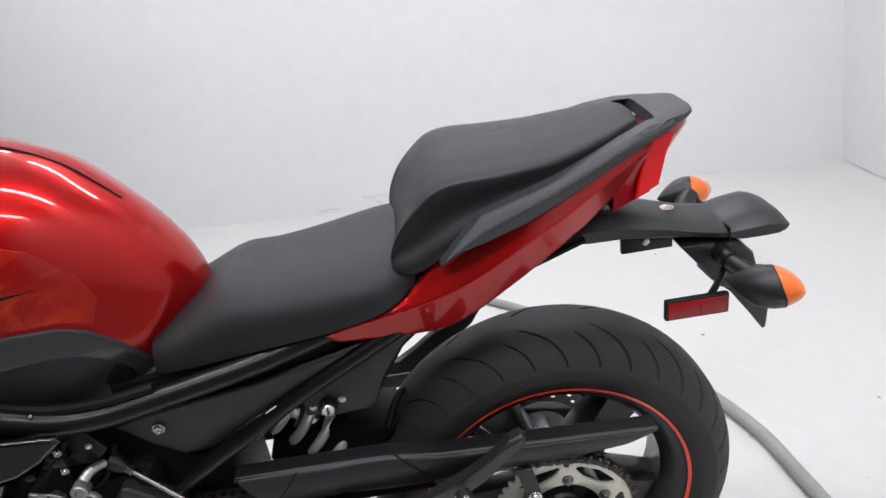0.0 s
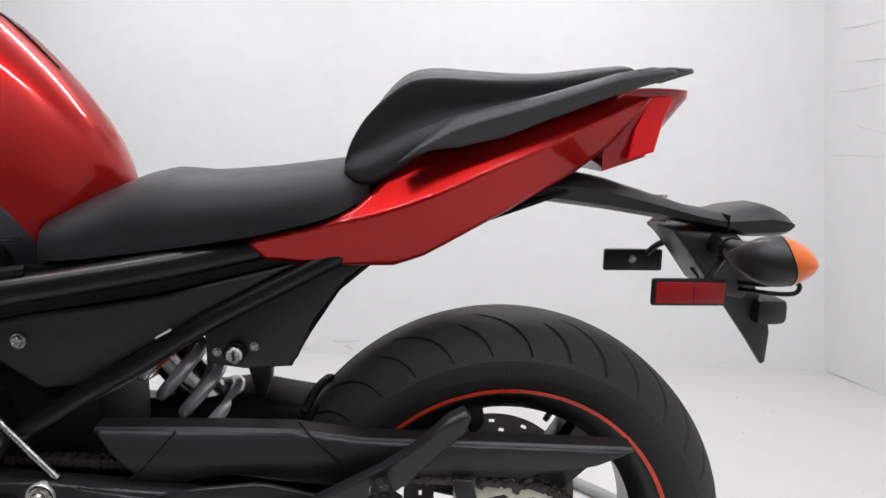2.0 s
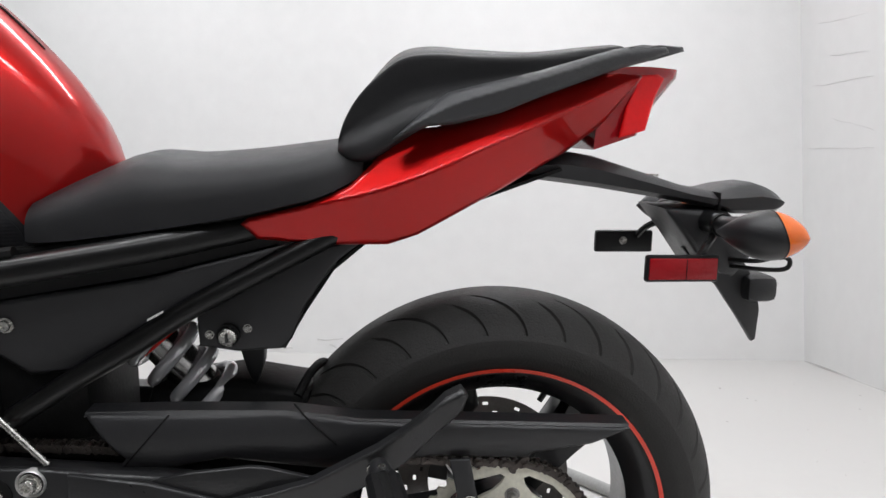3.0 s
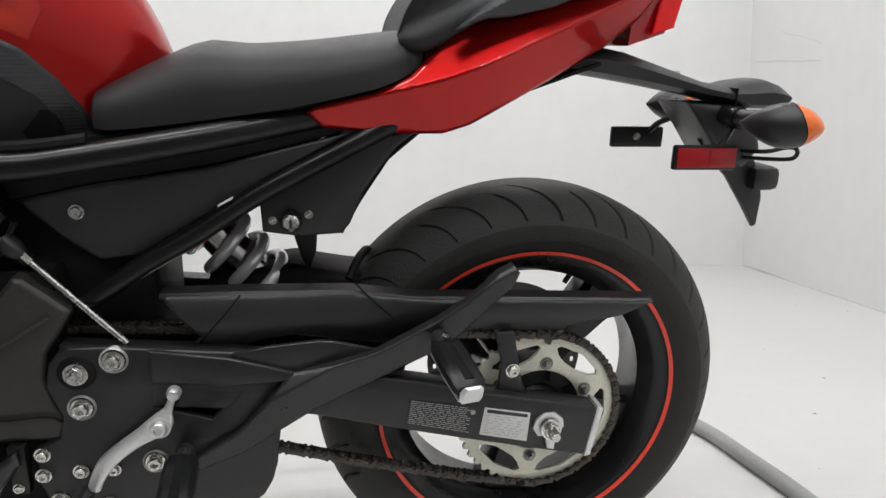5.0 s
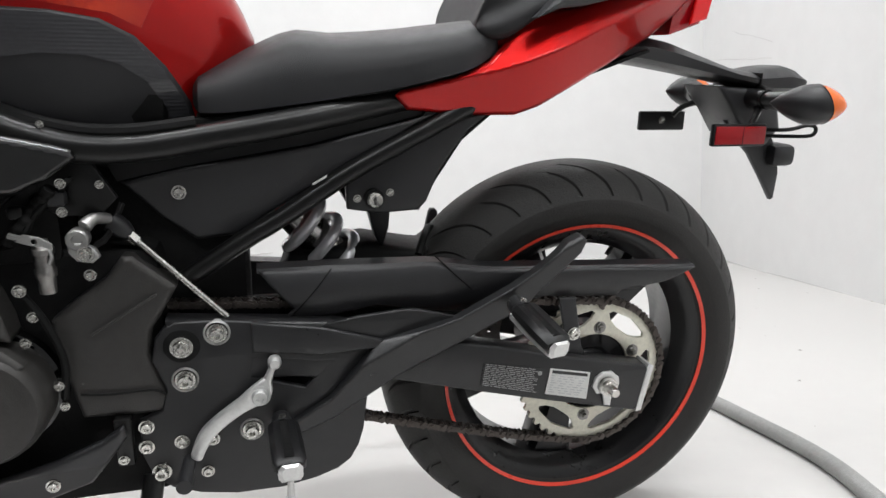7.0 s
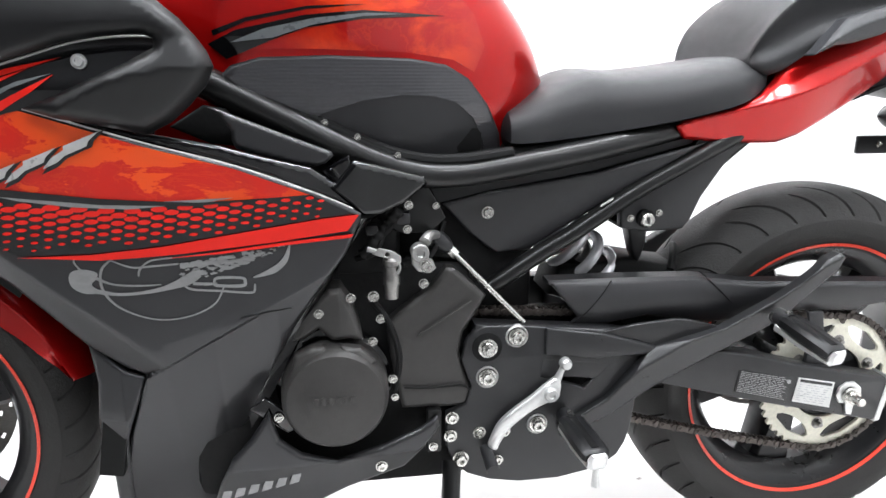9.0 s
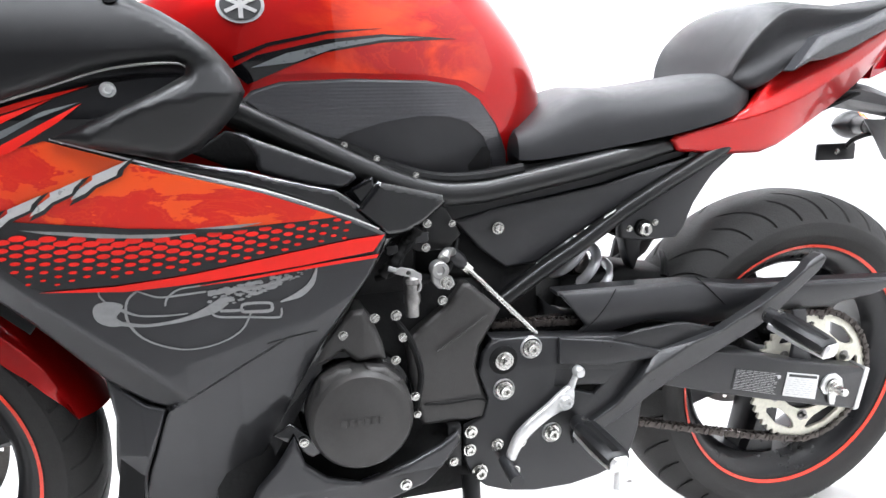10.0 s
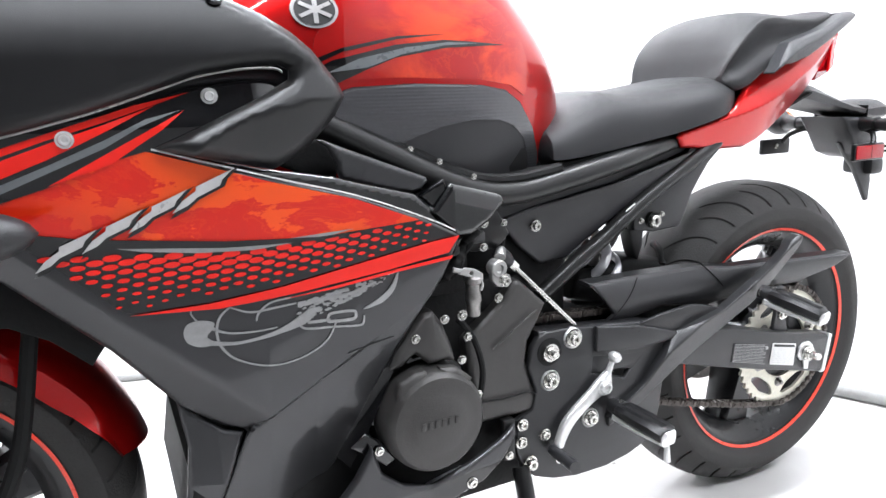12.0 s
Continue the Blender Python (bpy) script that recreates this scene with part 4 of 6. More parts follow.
waist_y = soft_curve(zip(SEAT_X, (0.108, 0.112, 0.115, 0.116, 0.116, 0.116, 0.112, 0.103, 0.081, 0.057, 0.043)))
waist_z = soft_curve(zip(SEAT_X, (0.505, 0.516, 0.526, 0.540, 0.556, 0.566, 0.576, 0.589, 0.607, 0.619, 0.619)))
lobe_y = soft_curve(zip(SEAT_X, (0.114, 0.122, 0.128, 0.130, 0.131, 0.129, 0.122, 0.110, 0.087, 0.061, 0.045)))
lobe_z = soft_curve(zip(SEAT_X, (0.499, 0.500, 0.503, 0.512, 0.526, 0.543, 0.560, 0.579, 0.603, 0.615, 0.616)))
p_low = soft_curve(zip(SEAT_X, (0.494, 0.489, 0.486, 0.492, 0.510, 0.530, 0.551, 0.572, 0.598, 0.612, 0.614)))


def pillion_section(x):
    """Half a cross-section of the passenger seat: dome, crest, scooped waist and side lobe."""
    t, cy, cz = p_top(x), crest_y(x), crest_z(x)
    return [(0, t), (0.45 * cy, t - 0.10 * (t - cz)), (0.82 * cy, t - 0.55 * (t - cz)), (0.955 * cy, cz + 0.10 * (t - cz)), (cy, cz - 0.0045), (waist_y(x), waist_z(x)),
            (lobe_y(x), lobe_z(x)), (0.92 * lobe_y(x), p_low(x)), (0.4 * lobe_y(x), p_low(x) - 0.004), (0, p_low(x) - 0.004)]


part("passenger_seat", section_body([(x, pillion_section(x)) for x in SEAT_X]), VINYL, bike, "humped black vinyl passenger seat", 1.2)


# -- grab rail
rail_y = soft_curve([(-0.15, -0.160), (-0.08, -0.149), (0.02, -0.131), (0.10, -0.107), (0.15, -0.086), (0.19, -0.066), (0.22, -0.050)])
rail_shape = [(-0.143, 0.512), (-0.114, 0.538), (-0.083, 0.563), (-0.045, 0.573), (0.020, 0.589), (0.111, 0.617), (0.154, 0.626), (0.186, 0.626), (0.192, 0.619), (0.172, 0.611), (0.141, 0.602), (0.106, 0.591), (0.021, 0.560), (-0.026, 0.541), (-0.076, 0.529), (-0.108, 0.526)]
RAIL_RIDGE = soft_curve([(-0.16, 0.507), (-0.10, 0.538), (-0.069, 0.552), (0.0, 0.573), (0.06, 0.592), (0.12, 0.610), (0.22, 0.627)])


def rail_depth(x, z):
    d = z - RAIL_RIDGE(x)
    return rail_y(x) - 0.006 + (0.85 * d if d > 0 else -0.35 * d)


grab_rail = part("grab_rail", skin(rail_shape, rail_depth, thick=0.022, roll=0.005, step=0.006), RAIL, bike, "dark grey plastic grab rail round the passenger seat")
part("far_arm", skin(rail_shape, rail_depth, thick=0.022, roll=0.005, step=0.012, mirror=True), RAIL, grab_rail)
rear_rows = []
for k in range(13):
    s = 2 * k / 12 - 1
    c = 1 - abs(s) ** 5
    rear_rows.append([(0.130 + 0.036 * c, 0.092 * s, 0.611), (0.133 + 0.036 * c, 0.092 * s, 0.621 + 0.006 * c), (0.160 + 0.030 * c, 0.084 * s, 0.622 + 0.008 * c), (0.186 + 0.037 * c, 0.066 * s, 0.621 + 0.009 * c), (0.189 + 0.037 * c, 0.064 * s, 0.615 + 0.010 * c), (0.165 + 0.030 * c, 0.078 * s, 0.607 + 0.009 * c)])
part("rear_bar", grid_mesh(rear_rows, close_v=True, caps=True), RAIL, grab_rail)

# -- tail cowl and lamp
cowl_shape = [(-0.312, 0.416), (-0.304, 0.423), (-0.238, 0.439), (-0.192, 0.459), (-0.170, 0.480), (-0.146, 0.506), (-0.120, 0.522), (-0.075, 0.528), (0.020, 0.560), (0.109, 0.592), (0.137, 0.600), (0.166, 0.592), (0.150, 0.570), (0.118, 0.534), (0.104, 0.524), (0.065, 0.497), (0.025, 0.476), (-0.114, 0.402), (-0.148, 0.391), (-0.220, 0.391), (-0.295, 0.398)]
cowl_y = soft_curve([(-0.32, -0.126), (-0.28, -0.130), (-0.18, -0.140), (-0.10, -0.140), (0.0, -0.120), (0.08, -0.092), (0.15, -0.06)])


TAIL_RIDGE = soft_curve([(-0.33, 0.412), (-0.258, 0.432), (-0.167, 0.453), (-0.10, 0.476), (-0.037, 0.504), (0.028, 0.531), (0.076, 0.552), (0.15, 0.585)])


def tail_depth(x, z):
    d = z - TAIL_RIDGE(x)
    return cowl_y(x) + (0.62 * d if d > 0 else -0.42 * d)


both_sides("tail_cowl", cowl_shape, tail_depth, RED, bike, "glossy red tail cowl", roll=0.005, step=0.006)
under_rows = []
for x, z, w in ((-0.16, 0.405, 0.10), (-0.10, 0.425, 0.10), (0.0, 0.478, 0.085), (0.06, 0.512, 0.07), (0.11, 0.535, 0.055)):
    under_rows.append([(x, -w, z), (x, -w * 0.5, z - 0.006), (x, w * 0.5, z - 0.006), (x, w, z), (x, w, z + 0.012), (x, -w, z + 0.012)])
part("undertray", grid_mesh(under_rows, close_v=True, caps=True), MATTE, bike)
lamp_rows = []
for k in range(11):
    s = 2 * k / 10 - 1
    c, y = 1 - abs(s) ** 1.5, 0.060 * s
    lamp_rows.append([(0.120, y, 0.600), (0.155, y * 0.9, 0.603), (0.182 + 0.050 * c, y * 0.55, 0.605), (0.181 + 0.050 * c, y * 0.55, 0.594), (0.173 + 0.028 * c, y * 0.65, 0.557), (0.163 + 0.016 * c, y * 0.75, 0.519), (0.108, y * 0.9, 0.501), (0.108, y, 0.53)])
tail_lamp = part("tail_lamp", grid_mesh(lamp_rows, close_v=True, caps=True), LENS, bike, "red wedge-shaped tail lamp", 0.5)
# brighter red painted where light comes through the lens
part("bright_panel", skin([(0.164, 0.593), (0.193, 0.596), (0.204, 0.592), (0.190, 0.567), (0.178, 0.526), (0.138, 0.516), (0.146, 0.552)], lambda x, z: -0.0690 + 0.47 * (x - 0.12), thick=0.004, roll=0.002, step=0.006), material("lit_through_lens_red", (1.0, 0.008, 0.012), 0.2, 0.0, 0.25, 0.06, 60, spec=0.1), tail_lamp, "brighter red lens panel, coloured as if lit through")
part("lamp_core", box(0.115, 0.150, -0.040, 0.040, 0.530, 0.590, 0.004), RED_BAND, tail_lamp)

# -- licence arm, indicators, reflectors
arm_rows = []
for x, zt, zb, w in ((0.02, 0.492, 0.466, 0.075), (0.07, 0.499, 0.460, 0.072), (0.115, 0.492, 0.454, 0.062), (0.179, 0.473, 0.444, 0.055), (0.238, 0.455, 0.434, 0.054), (0.27, 0.450, 0.428, 0.056), (0.278, 0.450, 0.427, 0.056), (0.300, 0.456, 0.421, 0.056), (0.333, 0.460, 0.421, 0.056), (0.350, 0.455, 0.422, 0.056), (0.361, 0.449, 0.425, 0.054), (0.367, 0.443, 0.428, 0.050)):
    arm_rows.append([(x, -w, zb + 0.006), (x, -w * 1.02, zb + 0.6 * (zt - zb)), (x, -w * 0.72, zt - 0.002), (x, -w * 0.4, zt + 0.001), (x, w * 0.4, zt + 0.001), (x, w * 0.72, zt - 0.002), (x, w * 1.02, zb + 0.6 * (zt - zb)), (x, w, zb + 0.006), (x, w * 0.8, zb), (x, -w * 0.8, zb)])
licence = part("licence_arm", grid_mesh(arm_rows, close_v=True, caps=True), PLASTIC, bike, "black plastic licence plate arm", 0.5)
part("joint", plate([(0.2745, 0.449), (0.2765, 0.449), (0.2765, 0.426), (0.2745, 0.426)], 0.0, 0.1175, 0.0003), DARK, licence)
screw(0.205, -0.0, 0.467, 0.009, licence, h=0.006).rotation_euler = (radians(90), 0, 0)
part("plate_bracket", plate([(0.205, 0.428), (0.290, 0.425), (0.316, 0.400), (0.326, 0.365), (0.304, 0.338), (0.266, 0.350), (0.238, 0.388)], -0.005, 0.105, 0.008), PLASTIC, licence)
part("bracket_fin", plate([(0.246, 0.372), (0.290, 0.392), (0.322, 0.368), (0.342, 0.342), (0.356, 0.316), (0.362, 0.286), (0.360, 0.244), (0.355, 0.241), (0.328, 0.280), (0.298, 0.320), (0.266, 0.348)], -0.020, 0.012, 0.003), PLASTIC, licence)
part("plate_lamp", box(0.332, 0.376, -0.045, 0.025, 0.300, 0.336, 0.010), PLASTIC, licence)
part("plate_hook", tube([(0.290, -0.045, 0.362), (0.312, -0.088, 0.366), (0.332, -0.103, 0.374), (0.345, -0.106, 0.372), (0.347, -0.106, 0.364), (0.340, -0.103, 0.358), (0.318, -0.090, 0.356), (0.292, -0.045, 0.352)], 0.003, 8, 4), SATIN, licence)
screw(0.258, -0.047, 0.403, 0.005, licence)
screw(0.268, -0.037, 0.384, 0.005, licence)


def spindle(mid, along, half_y, half_z, t0, t1, cut0=None, cut1=None, n=14, sides=28, yaw=0.0):
    """A pointed oval body along x from t0 to t1 (0 the tip, 1 the tail); a slanted cut shifts an end by its own angle."""
    rows = []
    for i in range(n + 1):
        row = []
        for k in range(sides):
            a = 2 * math.pi * k / sides
            e0, e1 = t0 + (cut0(a) if cut0 else 0), t1 + (cut1(a) if cut1 else 0)
            t = e0 + (e1 - e0) * i / n
            r = max(0.03, (math.sin(math.pi * min(max(t, 0), 1) ** 1.18)) ** (0.72 if t < 0.556 else 0.60))
            row.append((mid[0] + along * (t - 0.55), mid[1] - half_y * r * math.cos(a), mid[2] + half_z * r * math.sin(a)))
        rows.append(row)
    turn = Matrix.Translation(mid) @ Matrix.Rotation(yaw, 4, "Z") @ Matrix.Translation(-Vector(mid))
    return grid_mesh([[turn @ Vector(p) for p in row] for row in rows], close_v=True, caps=True)


def indicator(side):
    """A pointed black indicator that splays outwards, its amber end cut on the slant."""
    mid, yaw = ((0.281, -0.161, 0.4095), radians(-38)) if side < 0 else ((0.304, 0.166, 0.4095), radians(6))

    def slant(a):
        return -0.06 * math.sin(a) - 0.15 * math.cos(a) * side

    def girth(t):
        return math.sin(math.pi * t ** 1.18) ** (0.72 if t < 0.556 else 0.60)
    it = part("indicator", spindle(mid, 0.099, 0.030, 0.0287, 0.0, 0.66, None, slant, yaw=yaw), PLASTIC, bike, "black indicator with an amber lens")
    part("lens", spindle(mid, 0.099, 0.0302, 0.0289, 0.66, 1.0, slant, None, yaw=yaw), AMBER, it, "amber lens")
    turn = Matrix.Translation(mid) @ Matrix.Rotation(yaw, 4, "Z")
    rim = []
    for k in range(29):
        a = 2 * math.pi * k / 28
        t = 0.66 + slant(a)
        rim.append(turn @ Vector((0.099 * (t - 0.55), -0.0301 * girth(t) * math.cos(a), 0.0288 * girth(t) * math.sin(a))))
    part("lens_rim", tube(rim, 0.0007, 6, 0), DARK, it)
    part("stalk", tube([(0.262, 0.045 * side, 0.412), (0.266, 0.095 * side, 0.411), (mid[0] - 0.007, 0.142 * side, 0.410)], [0.015, 0.0125, 0.019], 16, 4, 1.0), MATTE, it)
    part("stalk_ring", tube([(0.265, 0.084 * side, 0.411), (0.265, 0.090 * side, 0.411)], 0.0145, 16, 0), DARK, it)


def reflector(side, label):
    x0, x1, y, z0, z1 = (0.162, 0.254, -0.108, 0.3445, 0.3775) if side < 0 else (0.166, 0.255, 0.103, 0.345, 0.378)
    body = part("reflector", box(x0, x1, y - 0.005, y + 0.005, z0, z1, 0.003), MATTE, bike, label)
    part("reflex", box(x0 + 0.0035, x1 - 0.0035, y + 0.0055 * side - 0.0012, y + 0.0055 * side + 0.0012, z0 + 0.0035, z1 - 0.0035, 0.0008), REFLECTOR, body, "red reflex plate")
    part("bracket", tube([(x1 - 0.026, y * 0.96, z1 - 0.008), (x1 - 0.012, y * 0.9, z1 + 0.008), (0.262, y * 0.7, 0.398), (0.275, 0.04 * side, 0.402)], 0.005, 8, 4), SATIN, body)
    if side > 0:
        screw(0.208, y - 0.006, 0.363, 0.005, body, mat=DULL)
    else:
        part("split", box(0.2115, 0.2122, y - 0.0072, y - 0.006, z0 + 0.004, z1 - 0.004), MATTE, body)


indicator(-1)
indicator(1)
reflector(-1, "red side reflector in a black holder")
reflector(1, "side reflector with its black back showing")

# -- footrest bracket, hanger, pegs, shift lever
plate_shape = [(-0.613, 0.128), (-0.602, 0.142), (-0.589, 0.148), (-0.543, 0.147), (-0.50, 0.142), (-0.414, 0.126), (-0.345, 0.108), (-0.318, 0.060), (-0.352, 0.043), (-0.357, 0.003), (-0.360, -0.025), (-0.367, -0.050), (-0.378, -0.070), (-0.396, -0.083), (-0.425, -0.093), (-0.470, -0.101), (-0.53, -0.101), (-0.575, -0.093), (-0.608, -0.080), (-0.630, -0.060), (-0.640, -0.030), (-0.640, 0.020), (-0.612, 0.032), (-0.605, 0.060), (-0.619, 0.099)]
hole = [(-0.500, 0.092), (-0.402, 0.078), (-0.436, 0.044), (-0.503, 0.066)]
bracket = part("footrest_bracket", plate(plate_shape, -0.150, 0.012, 0.003, [hole]), CAST, bike, "black cast footrest bracket")
# black backing stands for the shade inside the bracket's hole
part("backing", plate([(-0.53, 0.12), (-0.38, 0.10), (-0.40, 0.02), (-0.53, 0.03)], -0.112, 0.006, 0.001), DARK, bracket)
part("heel_rib", plate([(-0.500, 0.143), (-0.414, 0.130), (-0.335, 0.106), (-0.335, 0.094), (-0.42, 0.092), (-0.50, 0.103)], -0.160, 0.010, 0.003), CAST, bracket)
hanger_shape = [(-0.340, 0.104), (-0.233, 0.130), (-0.160, 0.168), (-0.124, 0.193), (-0.084, 0.229), (-0.066, 0.238), (-0.059, 0.230), (-0.064, 0.212), (-0.100, 0.174), (-0.129, 0.143), (-0.159, 0.122), (-0.218, 0.094), (-0.313, 0.050), (-0.40, -0.005), (-0.47, -0.03), (-0.475, -0.012), (-0.405, 0.03)]


def hanger_depth(x, z):
    ridge = 0.082 + 0.53 * (x + 0.35)
    d = z - ridge
    return -0.176 - 0.02 * max(0, x + 0.25) + (0.75 * d if d > 0 else -0.30 * d)


part("peg_hanger", skin(hanger_shape, hanger_depth, thick=0.016, roll=0.003, step=0.02), CAST, bracket, "black cast passenger peg hanger")
part("hanger_web", plate([(-0.414, 0.130), (-0.366, 0.139), (-0.304, 0.144), (-0.285, 0.142), (-0.233, 0.128), (-0.33, 0.10)], -0.155, 0.008, 0.002), CAST, bracket)
for x, z, r in ((-0.541, 0.131, 0.0105), (-0.582, 0.072, 0.0105), (-0.506, -0.007, 0.010)):
    part("bolt_boss", lathe([(r * 1.45, -0.160), (r * 1.55, -0.158), (r * 1.55, -0.15), (r * 1.3, -0.15), (r * 1.3, -0.158), (r * 1.45, -0.160)], (x, 0, z), 28), ALU, bracket)
    screw(x, -0.157, z, r, bracket, h=0.011)
# flat black disc painted as the shade in the nut's recess
part("pivot_recess", lathe([(0.0, -0.158), (0.020, -0.158), (0.0215, -0.157), (0.0215, -0.15), (0, -0.15)], (-0.583, 0, 0.117), 30), DARK, bracket)
screw(-0.583, -0.162, 0.117, 0.012, bracket, "nut")
for x, z, r in ((-0.632, 0.013, 0.008), (-0.634, -0.015, 0.008), (-0.619, -0.052, 0.010), (-0.592, -0.013, 0.008), (-0.555, -0.014, 0.0075), (-0.564, -0.060, 0.007)):
    screw(x, -0.158, z, r, bracket)

lever_shape = [(-0.4870, 0.0715), (-0.4815, 0.0690), (-0.4783, 0.0610), (-0.4800, 0.0460), (-0.4960, 0.0345), (-0.5130, 0.0265), (-0.5330, 0.0130), (-0.5520, -0.0040), (-0.5640, -0.0230), (-0.5700, -0.0345), (-0.5815, -0.0290), (-0.5770, -0.0120), (-0.5670, 0.0080), (-0.5450, 0.0280), (-0.5200, 0.0460), (-0.5040, 0.0600)]
lever = part("shift_lever", plate(lever_shape, -0.170, 0.011, 0.0035, smooth=3), ALU, bike, "bright aluminium gear shift lever")
part("lever_neck", tube([(-0.484, -0.170, 0.066), (-0.479, -0.171, 0.080), (-0.474, -0.172, 0.092)], [0.006, 0.0045, 0.004], 12, 3), ALU, lever)
screw(-0.494, -0.175, 0.049, 0.0115, lever, mat=ALU)
part("linkage_ball", lathe([(0, -0.184), (0.006, -0.183), (0.0085, -0.178), (0.0085, -0.170), (0.005, -0.164), (0, -0.164)], (-0.474, 0, 0.093), 18), ALU, lever)
part("toe_peg", tube([(-0.584, -0.165, -0.036), (-0.586, -0.225, -0.036)], [0.008, 0.0095], 14, 2), PLASTIC, lever, "rubber toe peg")
rod = part("shift_rod", tube([(-0.629, -0.130, 0.250), (-0.528, -0.143, 0.146)], 0.0042, 12, 0), STEEL, bike, "thin bright steel gear linkage rod")
part("rod_nut", tube([(-0.634, -0.129, 0.255), (-0.624, -0.131, 0.245)], 0.0072, 6, 0), STEEL, rod)
part("rod_end", tube([(-0.652, -0.126, 0.270), (-0.640, -0.128, 0.260), (-0.632, -0.129, 0.252)], [0.013, 0.012, 0.007], 14, 2), PLASTIC, rod, "black rubber rod boot")


def footpeg(name, root, tip, label, wide=0.019):
    """A folding peg: a ribbed rubber pad over a tapered bright core with an upturned tip."""
    a, b = Vector(root), Vector(tip)
    d = (b - a).normalized()
    u = d.cross(Vector((0, 0, 1))).normalized()
    v = u.cross(d)

    def bar(stations):
        rows = []
        for s, w, top, low in stations:
            c = a.lerp(b, s)
            rows.append([c + u * w * p + v * (low + (top - low) * q) for p, q in ((-1, 0.25), (-0.75, 0), (0.75, 0), (1, 0.25), (1, 0.75), (0.7, 1), (-0.7, 1), (-1, 0.75))])
        return grid_mesh(rows, close_v=True, caps=True)
    peg = part(name, bar([(0.0, wide * 0.80, 0.010, -0.004), (0.08, wide, 0.013, -0.005), (0.55, wide * 1.04, 0.014, -0.006), (0.93, wide, 0.013, -0.006), (1.0, wide * 0.85, 0.009, -0.004)]), MATTE, bike, label)
    part("pad_groove", bar([(0.10, wide * 0.30, 0.0143, 0.010), (0.92, wide * 0.30, 0.0143, 0.010)]), DARK, peg)
    part("peg_core", bar([(-0.05, wide * 0.75, -0.003, -0.017), (0.5, wide * 0.80, -0.005, -0.016), (1.0, wide * 0.72, -0.005, -0.013)]), ALU, peg, "bright aluminium core")
    part("peg_end", bar([(0.985, wide * 0.70, 0.004, -0.012), (1.03, wide * 0.74, 0.010, -0.013), (1.07, wide * 0.5, 0.008, -0.009)]), ALU, peg, "bright metal tip")
    part("pivot", tube([a - d * 0.020, a + d * 0.006], [0.012, 0.015], 12, 0), CAST, peg)
    part("pivot_pin", tube([a + v * 0.016, a - v * 0.018], 0.0045, 10, 0), STEEL, peg)
    return peg


footpeg("passenger_footpeg", (-0.156, -0.196, 0.146), (-0.140, -0.280, 0.128), "passenger footpeg with a rubber top and bright tip")
screw(-0.165, -0.184, 0.150, 0.006)
rider_peg = footpeg("rider_footpeg", (-0.468, -0.185, 0.008), (-0.463, -0.278, 0.004), "rider footpeg with rubber pad and feeler bolt")
part("feeler", tube([(-0.463, -0.276, -0.002), (-0.464, -0.280, -0.034)], [0.0035, 0.005], 10, 0), ALU, rider_peg)
stand = part("side_stand", tube([(-0.63, -0.150, -0.06), (-0.64, -0.19, -0.13), (-0.655, -0.240, -0.252)], [0.014, 0.013, 0.012], 14, 4), SATIN, bike, "black steel side stand, folded out")
part("stand_foot", box(-0.690, -0.615, -0.262, -0.222, -0.268, -0.254, 0.004), SATIN, stand)

# -- fuel tank
TANK_TOP = soft_curve([(-1.04, 0.605), (-0.98, 0.662), (-0.92, 0.702), (-0.86, 0.722), (-0.80, 0.729), (-0.73, 0.719), (-0.66, 0.693), (-0.630, 0.677), (-0.608, 0.660), (-0.570, 0.622), (-0.538, 0.586), (-0.513, 0.552), (-0.495, 0.522), (-0.478, 0.480)])
TANK_WIDE = soft_curve([(-1.04, 0.135), (-0.98, 0.152), (-0.90, 0.163), (-0.82, 0.164), (-0.74, 0.157), (-0.68, 0.146), (-0.62, 0.126), (-0.58, 0.108), (-0.54, 0.088), (-0.513, 0.068), (-0.492, 0.045), (-0.478, 0.02)])
TANK_MID = soft_curve([(-1.04, 0.52), (-0.90, 0.525), (-0.75, 0.520), (-0.62, 0.500), (-0.54, 0.478), (-0.452, 0.46)])
CROWN = 2.35


def tank_depth(x, z):
    w, c, t = TANK_WIDE(x), TANK_MID(x), TANK_TOP(x)
    if z <= c:
        return -w + 0.10 * (c - z) ** 1.2 + 0.22 * max(0, c - 0.05 - z)
    u = min((z - c) / max(t - c, 1e-4), 0.999)
    return -w * (1 - u ** CROWN) ** (1 / CROWN)


tank_rows = []
for i in range(49):
    x = -1.04 + 0.562 * i / 48
    c, t, w = TANK_MID(x), TANK_TOP(x), TANK_WIDE(x)
    half = [(tank_depth(x, z), z) for z in (0.36, 0.40, 0.44, c)]
    for k in range(1, 15):
        a = math.pi / 2 * k / 14
        half.append((-w * math.cos(a) ** (2 / CROWN), c + (t - c) * math.sin(a) ** (2 / CROWN)))
    tank_rows.append([(x, y, z) for y, z in half] + [(x, -y, z) for y, z in half[-2::-1]])
tank = part("fuel_tank", grid_mesh(tank_rows, close_v=True, caps=True), RED, bike, "glossy red metallic fuel tank with decals", 0.9)
part("tank_seam", tube([(x, 0.0, TANK_TOP(x) + 0.0005) for x in (-0.98, -0.9, -0.8, -0.7, -0.62, -0.56)], 0.0016, 6, 4), DARK, tank)


def on_tank(off):
    return lambda x, z: tank_depth(x, z) - off


